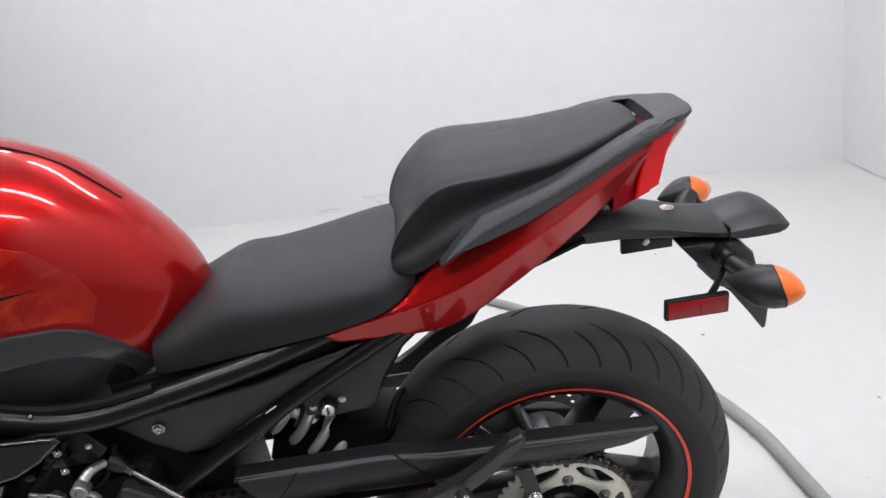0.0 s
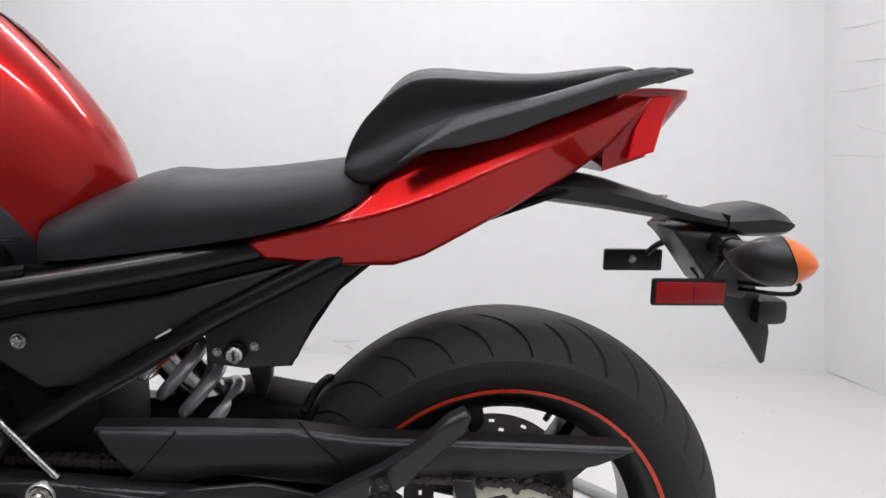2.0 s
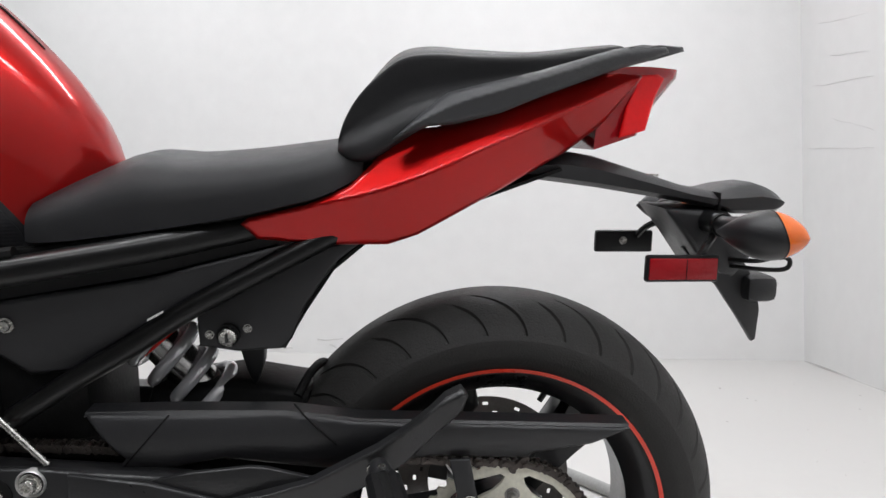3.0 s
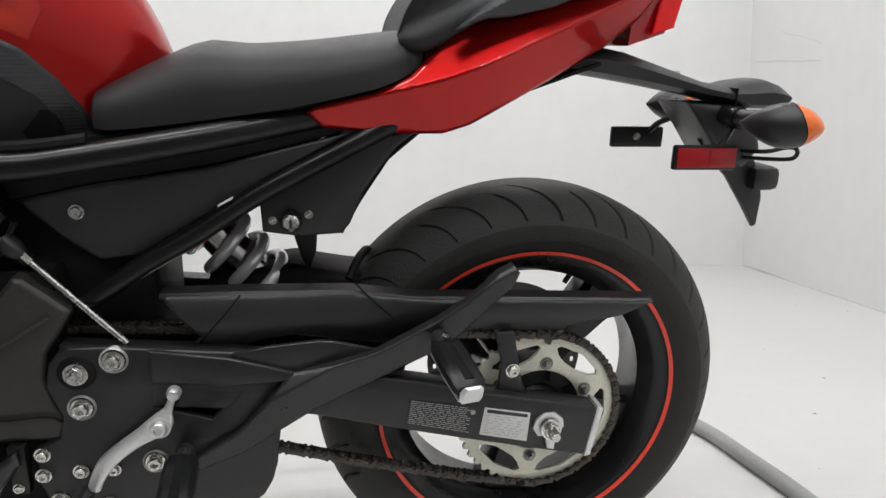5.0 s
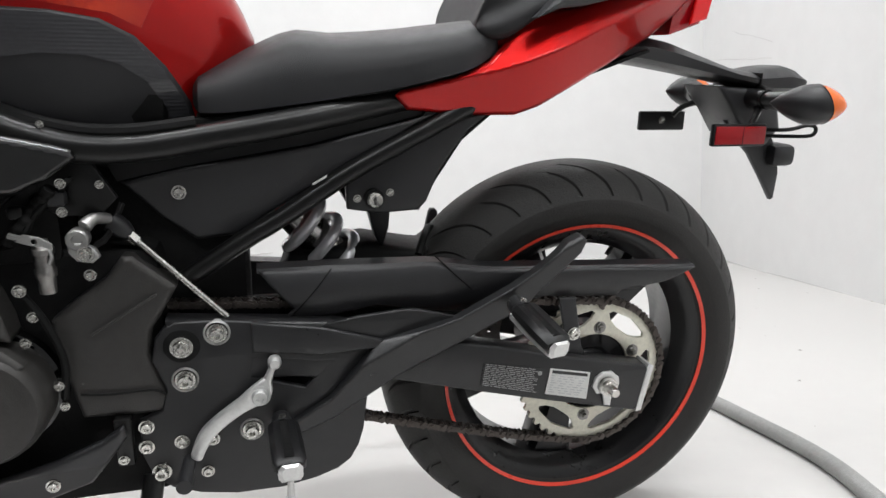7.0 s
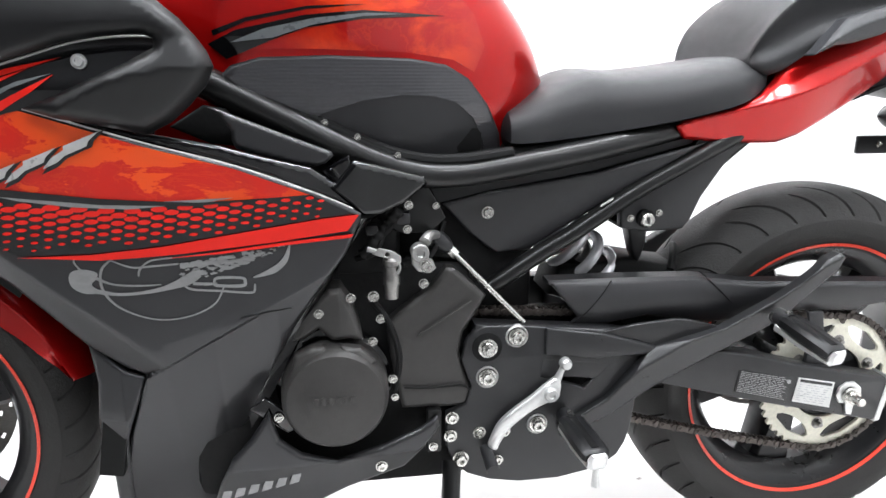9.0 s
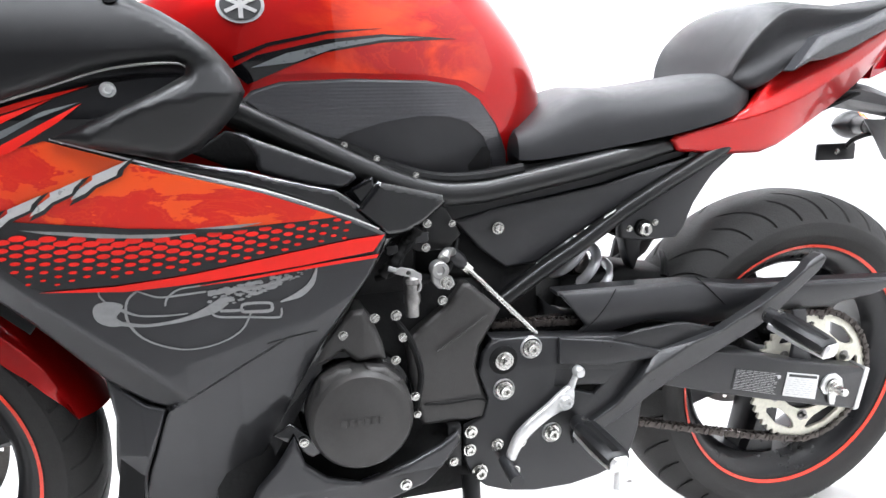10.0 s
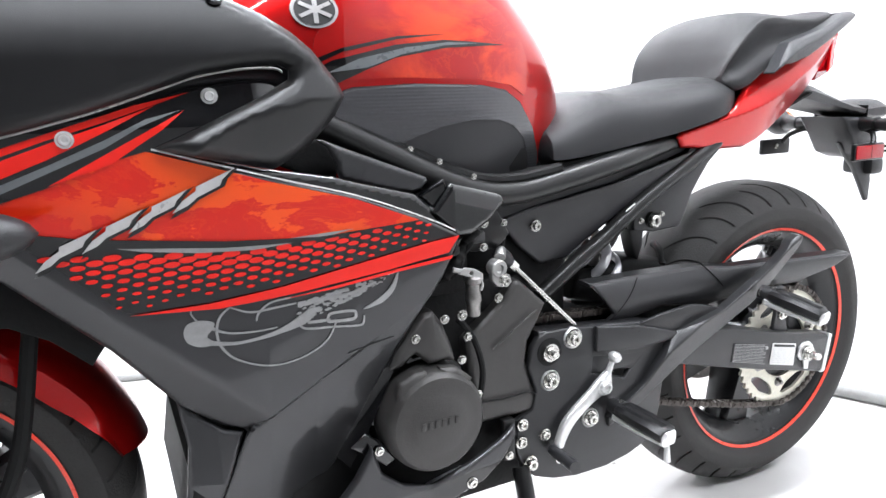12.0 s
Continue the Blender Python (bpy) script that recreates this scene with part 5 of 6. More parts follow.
cover_shape = [(-0.915, 0.482), (-0.902, 0.494), (-0.868, 0.504), (-0.787, 0.507), (-0.686, 0.504), (-0.640, 0.497), (-0.608, 0.480), (-0.578, 0.446), (-0.556, 0.405), (-0.544, 0.345), (-0.640, 0.328), (-0.700, 0.335), (-0.80, 0.372), (-0.92, 0.440)]
both_sides("tank_side_cover", cover_shape, on_tank(0.004), material("charcoal_knee_plastic", (0.030, 0.030, 0.032), 0.46, 0.25, 0.0, 0.08, 20, 0.1, 700, spec=0.35), bike, "charcoal knee cover on the tank side", roll=0.006, step=0.012)
part("textured_band", skin([(-0.908, 0.4830), (-0.898, 0.4910), (-0.866, 0.5005), (-0.787, 0.5035), (-0.686, 0.5005), (-0.641, 0.4935), (-0.611, 0.4770), (-0.582, 0.4440), (-0.561, 0.4040), (-0.553, 0.3600), (-0.573, 0.3560), (-0.582, 0.3980), (-0.600, 0.4300), (-0.625, 0.4490), (-0.655, 0.4580), (-0.697, 0.4600), (-0.749, 0.4530), (-0.791, 0.4400), (-0.82, 0.4270), (-0.86, 0.4450)], on_tank(0.0054), thick=0.001, step=0.010), material("fine_ribbed_grey", (0.050, 0.050, 0.055), 0.34, 0.5, 0.8, 0.1, 60, spec=0.4, even=0.02, ribs=0.0042), tank, "finely ribbed grey band on the knee cover")
part("flame_print", skin([(-0.92, 0.512), (-0.80, 0.514), (-0.69, 0.511), (-0.63, 0.503), (-0.600, 0.488), (-0.585, 0.52), (-0.60, 0.56), (-0.64, 0.60), (-0.70, 0.63), (-0.78, 0.64), (-0.86, 0.62), (-0.91, 0.56)], on_tank(0.0012), thick=0.0008, step=0.012), TANK_FLAME, tank, "orange flame print on red")
part("dark_swoosh", skin([(-0.925, 0.518), (-0.893, 0.534), (-0.813, 0.552), (-0.744, 0.559), (-0.642, 0.5555), (-0.745, 0.549), (-0.814, 0.537), (-0.855, 0.522), (-0.905, 0.501)], on_tank(0.0024), thick=0.0008, step=0.012), BLACK_GLOSS, tank, "black swoosh decal")
part("grey_swoosh", skin([(-0.900, 0.520), (-0.860, 0.536), (-0.800, 0.549), (-0.740, 0.5560), (-0.690, 0.5560), (-0.745, 0.552), (-0.805, 0.541), (-0.850, 0.526)], on_tank(0.0036), thick=0.0008, step=0.012), GREYBAND, tank, "grey swoosh decal")
part("thin_swoosh", skin([(-0.920, 0.533), (-0.88, 0.548), (-0.81, 0.562), (-0.74, 0.566), (-0.81, 0.5585), (-0.88, 0.5435), (-0.918, 0.527)], on_tank(0.0024), thick=0.0008, step=0.012), BLACK_GLOSS, tank)
badge = part("tank_badge", skin(ring(-0.907, 0.590, 0.0270, 28, 0.76), on_tank(0.003), thick=0.002, step=0.01), CHROME, tank, "round chrome tank badge")
part("badge_field", skin(ring(-0.907, 0.590, 0.0232, 28, 0.76), on_tank(0.0042), thick=0.0012, step=0.01), INK, tank)
for k in range(3):
    a = radians(90 + 60 * k)
    u, v = (math.cos(a), math.sin(a)), (-math.sin(a), math.cos(a))
    pts = [(-0.907 + 0.020 * s * u[0] + 0.0026 * q * v[0], 0.590 + 0.76 * (0.020 * s * u[1] + 0.0026 * q * v[1])) for s, q in ((-1, -1), (1, -1), (1, 1), (-1, 1))]
    part("badge_bar", skin(pts, on_tank(0.0054), thick=0.0012, step=0.01), CHROME, tank)


# -- fairing
def fairing_depth(x, z):
    y = -0.243 + 0.18 * max(0, 0.40 - z) + 0.085 * max(0, x + 1.0) + 0.20 * max(0, -1.15 - x) ** 1.3
    y += 0.35 * max(0, z - 0.47)
    fold = 0.116 + 0.56 * (x + 1.027) - z
    y += 0.16 * max(0, fold) + 0.007 * min(1, max(0, fold / 0.003)) * max(0, min(1, (-0.86 - x) / 0.08))
    lip = (z - 0.114 + 1.02 * (x + 1.027)) / 1.43
    if fold < 0.002 and x < -1.0:
        under = 0.032 - lip
        y += 0.55 * (under if under > 0.006 else max(0, under + 0.006) ** 2 / 0.024)
    return y


# reaches unseen to x -1.62 to keep light off the front fender
main_shape = [(-1.62, 0.42), (-1.36, 0.46), (-1.156, 0.508), (-1.0, 0.538), (-0.946, 0.532), (-0.944, 0.504), (-0.99, 0.468), (-1.06, 0.446), (-1.095, 0.445), (-0.986, 0.412), (-0.896, 0.385), (-0.809, 0.350), (-0.755, 0.322), (-0.757, 0.312), (-0.775, 0.270), (-0.806, 0.226), (-0.837, 0.180), (-0.868, 0.118), (-0.899, 0.045), (-0.932, -0.010), (-0.955, -0.075), (-0.96, -0.17), (-1.10, -0.16), (-1.085, -0.065), (-1.062, 0.019), (-1.027, 0.114), (-1.050, 0.121), (-1.095, 0.158), (-1.157, 0.244), (-1.242, 0.332), (-1.36, 0.38), (-1.62, 0.39)]
fairing = part("side_fairing", skin(main_shape, fairing_depth, thick=0.004, roll=0.004, step=0.009), GREY_FAIRING, bike, "side fairing in charcoal, red and black with decals")
part("far_fairing", skin([q for q in main_shape if q[0] > -1.30 and not (q[0] < -1.0 and q[1] < 0.20)], fairing_depth, thick=0.004, roll=0.004, step=0.03, mirror=True), RED, fairing)


def on_fairing(off):
    return lambda x, z: fairing_depth(x, z) - off


decal = dict(thick=0.0008, step=0.014)
part("black_field", skin([(-1.345, 0.412), (-1.20, 0.405), (-1.00, 0.392), (-0.90, 0.375), (-0.812, 0.347), (-0.762, 0.322), (-0.775, 0.300), (-0.86, 0.293), (-1.00, 0.284), (-1.13, 0.287), (-1.142, 0.292), (-1.192, 0.343), (-1.240, 0.392)], on_fairing(0.0014), thick=0.0008, step=0.005), BLACK_GLOSS, fairing, "gloss black field under the dots")
red_shape = [(-1.345, 0.378), (-1.189, 0.422), (-1.135, 0.440), (-1.106, 0.448), (-0.990, 0.410), (-0.898, 0.383), (-0.815, 0.349), (-0.86, 0.347), (-0.96, 0.344), (-1.05, 0.350), (-1.16, 0.366), (-1.345, 0.40)][:11] + [(-1.25, 0.376)]
part("red_field", skin(red_shape, on_fairing(0.0024), **decal), RED_FLAME, fairing, "red field with orange flame print")
part("insert_black", skin([(-1.345, 0.448), (-1.182, 0.492), (-1.085, 0.514), (-0.99, 0.533), (-0.950, 0.528), (-0.950, 0.506), (-0.99, 0.470), (-1.06, 0.448), (-1.100, 0.449), (-1.135, 0.440), (-1.189, 0.420), (-1.345, 0.375)], on_fairing(0.0036), **decal), BLACK_GLOSS, fairing, "gloss black insert with streaks")
part("red_streak", skin([(-1.34, 0.420), (-1.183, 0.468), (-1.110, 0.490), (-1.060, 0.501), (-1.086, 0.492), (-1.136, 0.476), (-1.184, 0.462), (-1.34, 0.410)], on_fairing(0.0048), **decal), RED_BAND, fairing)
part("red_streak", skin([(-1.34, 0.405), (-1.184, 0.459), (-1.136, 0.474), (-1.091, 0.490), (-1.127, 0.472), (-1.161, 0.456), (-1.186, 0.445), (-1.34, 0.385)], on_fairing(0.0048), **decal), RED_BAND, fairing)
part("grey_streak", skin([(-1.34, 0.380), (-1.186, 0.440), (-1.138, 0.460), (-1.102, 0.477), (-1.069, 0.485), (-1.108, 0.470), (-1.138, 0.453), (-1.187, 0.433), (-1.34, 0.370)], on_fairing(0.0048), **decal), GREYBAND, fairing)
part("red_streak", skin([(-1.189, 0.421), (-1.135, 0.449), (-1.104, 0.465), (-1.067, 0.484), (-1.088, 0.467), (-1.106, 0.456), (-1.135, 0.438)], on_fairing(0.0048), **decal), RED_BAND, fairing)
part("grey_wave", skin([(-1.150, 0.360), (-1.108, 0.361), (-1.04, 0.351), (-0.983, 0.3475), (-0.90, 0.349), (-0.928, 0.345), (-1.013, 0.340), (-1.068, 0.344), (-1.119, 0.352)], on_fairing(0.0036), **decal), SILVER, fairing, "grey wave line")
part("black_wave", skin([(-1.30, 0.397), (-1.16, 0.369), (-1.04, 0.353), (-0.94, 0.345), (-0.86, 0.346), (-0.94, 0.341), (-1.04, 0.346), (-1.16, 0.360), (-1.30, 0.387)], on_fairing(0.0038), **decal), BLACK_GLOSS, fairing)
part("red_sweep", skin([(-0.758, 0.322), (-0.80, 0.319), (-0.88, 0.308), (-0.98, 0.294), (-1.06, 0.287), (-1.135, 0.2865), (-1.05, 0.280), (-0.96, 0.284), (-0.86, 0.292), (-0.772, 0.302)], on_fairing(0.0036), **decal), RED_BAND, fairing, "long red sweep")
part("red_line", skin([(-0.765, 0.2975), (-0.84, 0.292), (-0.92, 0.284), (-0.98, 0.279), (-0.92, 0.281), (-0.84, 0.288), (-0.768, 0.293)], on_fairing(0.0036), **decal), RED_BAND, fairing)

# rows of red dots that shrink downwards
dots = bmesh.new()
for row in range(16):
    for col in range(18):
        x = -1.255 + 0.0275 * col + 0.01375 * (row % 2) - 0.0012 * row
        top = float(np.interp(x, [-1.25, -1.02, -0.86, -0.78], [0.361, 0.3405, 0.3455, 0.350]))
        z = top - 0.0047 * row - 0.003
        low = float(np.interp(x, [-1.25, -1.10, -0.95, -0.80], [0.284, 0.294, 0.303, 0.322]))
        right = -0.80 - 0.3 * (0.345 - z)
        if z < 0.176 - 1.02 * (x + 1.027) or z < low or x > right:
            continue
        s = max(0.16, 0.93 - 0.058 * row) * float(np.interp(x, [-1.26, -1.16, -1.05, -0.92, -0.79], [0.55, 0.95, 1.08, 0.92, 0.45]))
        pts = [(x + 0.0094 * s * math.cos(a) + 0.10 * 0.0037 * math.sin(a), z + 0.0037 * s * math.sin(a)) for a in (2 * math.pi * k / 14 for k in range(14))]
        lower = [dots.verts.new((px, fairing_depth(px, pz) - 0.0016, pz)) for px, pz in pts]
        upper = [dots.verts.new((px, fairing_depth(px, pz) - 0.0027, pz)) for px, pz in pts]
        dots.faces.new(upper)
        for k in range(14):
            dots.faces.new((lower[k], lower[(k + 1) % 14], upper[(k + 1) % 14], upper[k]))
bmesh.ops.recalc_face_normals(dots, faces=dots.faces)
tagged(part("halftone_dots", dots, RED_BAND, fairing, "fading rows of red halftone dots"), kind="stuff")


def decal_line(points, widths, mat, parent, name="swirl"):
    """A flat ribbon on the fairing along points in the side plane."""
    pts = smooth_path([(x, z, 0) for x, z in points], 6)
    left, right = [], []
    for i, p in enumerate(pts):
        d = (pts[min(i + 1, len(pts) - 1)] - pts[max(i - 1, 0)]).normalized()
        w = float(np.interp(i / (len(pts) - 1), np.linspace(0, 1, len(widths)), widths))
        left.append((p.x - d.y * w, p.y + d.x * w))
        right.append((p.x + d.y * w, p.y - d.x * w))
    rows = [[(x, fairing_depth(x, z) - off, z) for (x, z), off in ((a, 0.0004), (a, 0.0016), (b, 0.0016), (b, 0.0004))] for a, b in zip(left, right)]
    return part(name, grid_mesh(rows, close_v=True, caps=True), mat, parent)


SWIRLS = [([(-1.060, 0.258), (-1.042, 0.249), (-1.016, 0.246), (-0.99, 0.246)], [0.002, 0.0010, 0.0011, 0.0006]),
          ([(-1.066, 0.242), (-1.039, 0.236), (-1.013, 0.2365), (-0.986, 0.241), (-0.962, 0.249), (-0.948, 0.258)], [0.003, 0.0018, 0.0018, 0.003, 0.0065, 0.006]),
          ([(-1.039, 0.280), (-1.051, 0.269), (-1.055, 0.250), (-1.050, 0.232), (-1.036, 0.216), (-1.010, 0.203), (-0.983, 0.199), (-0.955, 0.204), (-0.932, 0.217), (-0.920, 0.239)], [0.001, 0.0013, 0.0014, 0.0014, 0.0010, 0.0009, 0.0008, 0.0009, 0.0011, 0.001]),
          ([(-1.076, 0.286), (-1.079, 0.278), (-1.072, 0.266)], [0.0005, 0.0008, 0.0010]),
          ([(-1.040, 0.279), (-1.019, 0.2695), (-0.995, 0.270), (-0.968, 0.271)], [0.0008, 0.001, 0.0012, 0.001])]
SPLASHES = [([(-1.013, 0.258), (-1.010, 0.267), (-0.997, 0.277), (-0.974, 0.279)], [0.0008, 0.0012, 0.0010, 0.001]),
            ([(-0.966, 0.247), (-0.958, 0.2375), (-0.925, 0.2325), (-0.892, 0.2275), (-0.886, 0.230), (-0.885, 0.239)], [0.001, 0.0013, 0.0013, 0.0013, 0.0014, 0.001]),
            ([(-0.930, 0.240), (-0.900, 0.2375), (-0.896, 0.243), (-0.900, 0.248), (-0.926, 0.250), (-0.931, 0.245), (-0.930, 0.240)], [0.0018, 0.0022, 0.0018, 0.0016, 0.0018, 0.0014, 0.0018]),
            ([(-0.955, 0.2445), (-0.94, 0.243), (-0.928, 0.2425)], [0.0016, 0.002, 0.001]),
            ([(-0.960, 0.2675), (-0.935, 0.270), (-0.905, 0.2705), (-0.875, 0.277)], [0.0012, 0.0026, 0.002, 0.001]),
            ([(-0.886, 0.2475), (-0.863, 0.255), (-0.848, 0.268), (-0.841, 0.288)], [0.0006, 0.0042, 0.0036, 0.0006])]
for pts, widths in SWIRLS + SPLASHES:
    decal_line(pts, widths, SILVER, fairing)
decal_line([(-0.905, 0.1930), (-0.88, 0.1965), (-0.844, 0.2005)], [0.0003, 0.0007, 0.0004], INK, fairing, "panel_seam")
part("splatter", skin(outline([(-1.088, 0.258), (-1.083, 0.267), (-1.070, 0.269), (-1.057, 0.264), (-1.060, 0.256), (-1.065, 0.249), (-1.058, 0.240), (-1.072, 0.2385), (-1.085, 0.246)], 5), on_fairing(0.0018), thick=0.0012, step=0.014), SILVER, fairing)
rng = random.Random(11)
for k in range(120):
    u = rng.random() ** 1.1
    cx = -0.965 + 0.118 * u
    cz = 0.257 + 0.028 * u + rng.uniform(-0.0125, 0.0125) * (1 - 0.75 * u)
    r = rng.uniform(0.0010, 0.0052) * (1 - 0.45 * u)
    if k % 3:
        blob = [(cx + r * rng.uniform(0.5, 1.7) * math.cos(a), cz + r * rng.uniform(0.25, 0.8) * math.sin(a)) for a in (2 * math.pi * j / 9 for j in range(9))]
    else:
        blob = [(cx - 1.6 * r, cz - 0.5 * r - 0.1 * r), (cx + 1.4 * r, cz - 0.5 * r), (cx + 1.6 * r, cz + 0.3 * r), (cx + 0.5 * r, cz + 0.35 * r), (cx + 0.4 * r, cz + 0.8 * r), (cx - 1.5 * r, cz + 0.7 * r)]
    part("splatter", skin(blob, on_fairing(0.0011 + 0.000012 * k), thick=0.0008, step=0.02), SILVER, fairing)

# slanted silver name drawn as plain strokes
STROKES = []
for k, (u0, wide) in enumerate(((0.0, 0.040), (0.043, 0.041), (0.087, 0.041), (0.130, 0.045))):
    def on_line(u, v):
        return (-1.208 + 0.936 * u + 0.55 * v, 0.344 + 0.352 * u + 0.80 * v)
    STROKES.append([on_line(u0 + du * wide, v * 0.025) for du, v in ((0.0, -0.12), (0.34, -0.05), (0.46, 0.22), (0.96, 0.30), (0.92, 0.62), (1.06, 1.0), (0.22, 0.92), (0.30, 0.66), (0.06, 0.40))])
for k, stroke in enumerate(STROKES):
    mx, mz = sum(p[0] for p in stroke) / len(stroke), sum(p[1] for p in stroke) / len(stroke)
    part("name_shadow", skin([(mx + (x - mx) * 1.16 + 0.002, mz + (z - mz) * 1.22 - 0.002) for x, z in stroke], on_fairing(0.0050 + 0.0002 * k), **decal), BLACK_GLOSS, fairing)
    part("name_stroke", skin(stroke, on_fairing(0.0066 + 0.0002 * k), **decal), CHROME, fairing, "slanted silver stroke")

# gloss black return along the fairing's trailing edge
lip_outer = soft_curve([(0.030, -0.905), (0.085, -0.872), (0.137, -0.846), (0.200, -0.811), (0.258, -0.776), (0.300, -0.748), (0.330, -0.704), (0.352, -0.672)])
lip_inner = soft_curve([(0.030, -0.914), (0.085, -0.890), (0.137, -0.863), (0.200, -0.823), (0.258, -0.784), (0.300, -0.760), (0.330, -0.752), (0.352, -0.745)])
lip_rows = []
for k in range(34):
    z = 0.030 + 0.285 * k / 33
    xi, xo = lip_inner(z), lip_outer(z)
    yi, yo = fairing_depth(xi, z) + 0.0035, -0.176
    lip_rows.append([(xi + (xo - xi) * t, yi + (yo - yi) * t ** 1.6, z) for t in (0, 0.2, 0.4, 0.6, 0.8, 1.0)] + [(xo - 0.002, yo + 0.03, z), (xi, yi + 0.03, z)])
part("trailing_lip", grid_mesh(lip_rows, close_v=True, caps=True), BLACK_GLOSS, fairing, "gloss black return edge")

# matte upper cowl above the notch; its unseen front end shades the fender
upper_shape = [(-1.62, 0.395), (-1.36, 0.430), (-1.218, 0.467), (-1.151, 0.484), (-1.098, 0.501), (-1.052, 0.516), (-1.010, 0.523), (-0.975, 0.525), (-0.965, 0.520), (-0.966, 0.511), (-0.995, 0.495), (-1.057, 0.467), (-1.098, 0.450), (-1.059, 0.439), (-0.984, 0.421), (-0.958, 0.434), (-0.937, 0.452), (-0.917, 0.474), (-0.908, 0.493), (-0.914, 0.508), (-0.924, 0.522), (-0.940, 0.541), (-0.960, 0.558), (-0.986, 0.574), (-1.015, 0.588), (-1.045, 0.600), (-1.10, 0.625), (-1.20, 0.660), (-1.36, 0.66), (-1.62, 0.60), (-1.70, 0.47)]
COWL_CREASE = soft_curve([(-1.40, 0.40), (-1.10, 0.430), (-1.061, 0.448), (-1.042, 0.460), (-1.014, 0.475), (-0.974, 0.485), (-0.918, 0.493), (-0.88, 0.495)])


def upper_depth(x, z):
    y = -0.262 + 1.3 * max(0, z - 0.53) ** 1.5 + 1.6 * max(0, x + 1.0) ** 2 + 0.20 * max(0, -1.15 - x) ** 1.3
    under = COWL_CREASE(x) - z
    fade = max(0.0, min(1.0, (x + 1.13) / 0.06))
    return y + 0.50 * max(0, under) + fade * (0.34 * min(max(0, -under), 0.030) - 0.010)


upper = part("upper_cowl", skin(upper_shape, upper_depth, thick=0.004, roll=0.014, step=0.008), MATTE, bike, "matte black upper cowl", 1.3)
part("far_cowl", skin(upper_shape, upper_depth, thick=0.004, roll=0.014, step=0.03, mirror=True), MATTE, upper)
# silver ridge drawn as the highlight along the notch's rim
part("notch_highlight", tube([(x, fairing_depth(x, z) - 0.004, z) for x, z in ((-1.34, 0.434), (-1.218, 0.466), (-1.151, 0.483), (-1.098, 0.500), (-1.052, 0.515), (-1.010, 0.522), (-0.975, 0.523), (-0.966, 0.519))], 0.0013, 8, 4), CHROME, upper, "thin bright line painted as the notch edge's highlight")
screw(-1.042, -0.240, 0.497, 0.0066, fairing, mat=ALU)
screw(-1.170, -0.248, 0.462, 0.0066, fairing, mat=ALU)
part("oval_plug", lathe([(0, -0.006), (0.006, -0.005), (0.008, -0.003), (0.008, 0.002), (0, 0.002)], (0, 0, 0), 18), BLACK_GLOSS, upper).matrix_basis = Matrix.Translation((-1.03, -0.244, 0.585)) @ Matrix.Rotation(radians(-30), 4, "X")

# gloss black infill between fairing and frame
strip_shape = [(-1.095, 0.449), (-1.001, 0.424), (-0.915, 0.407), (-0.883, 0.397), (-0.813, 0.378), (-0.788, 0.360), (-0.769, 0.352), (-0.735, 0.332), (-0.748, 0.318), (-0.812, 0.342), (-0.900, 0.377), (-0.990, 0.407)]
infill = part("infill_panel", skin(strip_shape, lambda x, z: -0.212 - 0.10 * max(0, -0.85 - x) + 0.22 * max(0, x + 0.85), thick=0.004, roll=0.005, step=0.010), BLACK_GLOSS, bike, "gloss black infill strip above the red field")
part("far_strip", skin(strip_shape, lambda x, z: -0.205, thick=0.004, roll=0.005, step=0.03, mirror=True), BLACK_GLOSS, infill)
# silver ridge drawn as the gleam on the red field's upper edge
part("edge_highlight", tube([(x, fairing_depth(x, z) - 0.0035, z) for x, z in ((-1.10, 0.4495), (-0.986, 0.4135), (-0.896, 0.3865), (-0.809, 0.3515), (-0.765, 0.330))], 0.0010, 8, 5), CHROME, infill, "thin silver line painted as the fairing edge's highlight")
# flat near-black sheet painted as the shade inside the duct
part("duct", skin([(-0.975, 0.424), (-0.935, 0.449), (-0.910, 0.445), (-0.895, 0.425), (-0.896, 0.400), (-0.93, 0.404)], lambda x, z: -0.168, thick=0.004, roll=0.003, step=0.01), DARK, infill, "near-black sheet for the shade inside the duct")
part("infill_plate", skin(outline([(-0.927, 0.4475), (-0.9176, 0.4465), (-0.8900, 0.4350), (-0.8400, 0.4150), (-0.788, 0.3945), (-0.7860, 0.3890), (-0.7960, 0.3800), (-0.8080, 0.3770), (-0.8330, 0.3805), (-0.8680, 0.3905), (-0.8980, 0.4000), (-0.9025, 0.4090), (-0.9020, 0.4200), (-0.9130, 0.4380)]), lambda x, z: -0.188 - 0.06 * max(0, -0.80 - x), thick=0.005, roll=0.005, step=0.005), GREY_FAIRING, infill, "flat charcoal insert beside a dark duct")
part("facet", skin([(-0.802, 0.370), (-0.768, 0.391), (-0.762, 0.372), (-0.772, 0.344)], lambda x, z: -0.196 + 0.5 * abs(x + 0.768), thick=0.006, roll=0.003, step=0.006), BLACK_GLOSS, infill, "small faceted gloss piece")
part("end_cap", skin([(-0.790, 0.352), (-0.762, 0.386), (-0.739, 0.380), (-0.700, 0.369), (-0.674, 0.361), (-0.670, 0.352), (-0.700, 0.330), (-0.730, 0.318), (-0.752, 0.318)], lambda x, z: -0.205 + 0.28 * max(0, x + 0.760), thick=0.006, roll=0.006, step=0.006), BLACK_GLOSS, infill, "gloss black end piece")

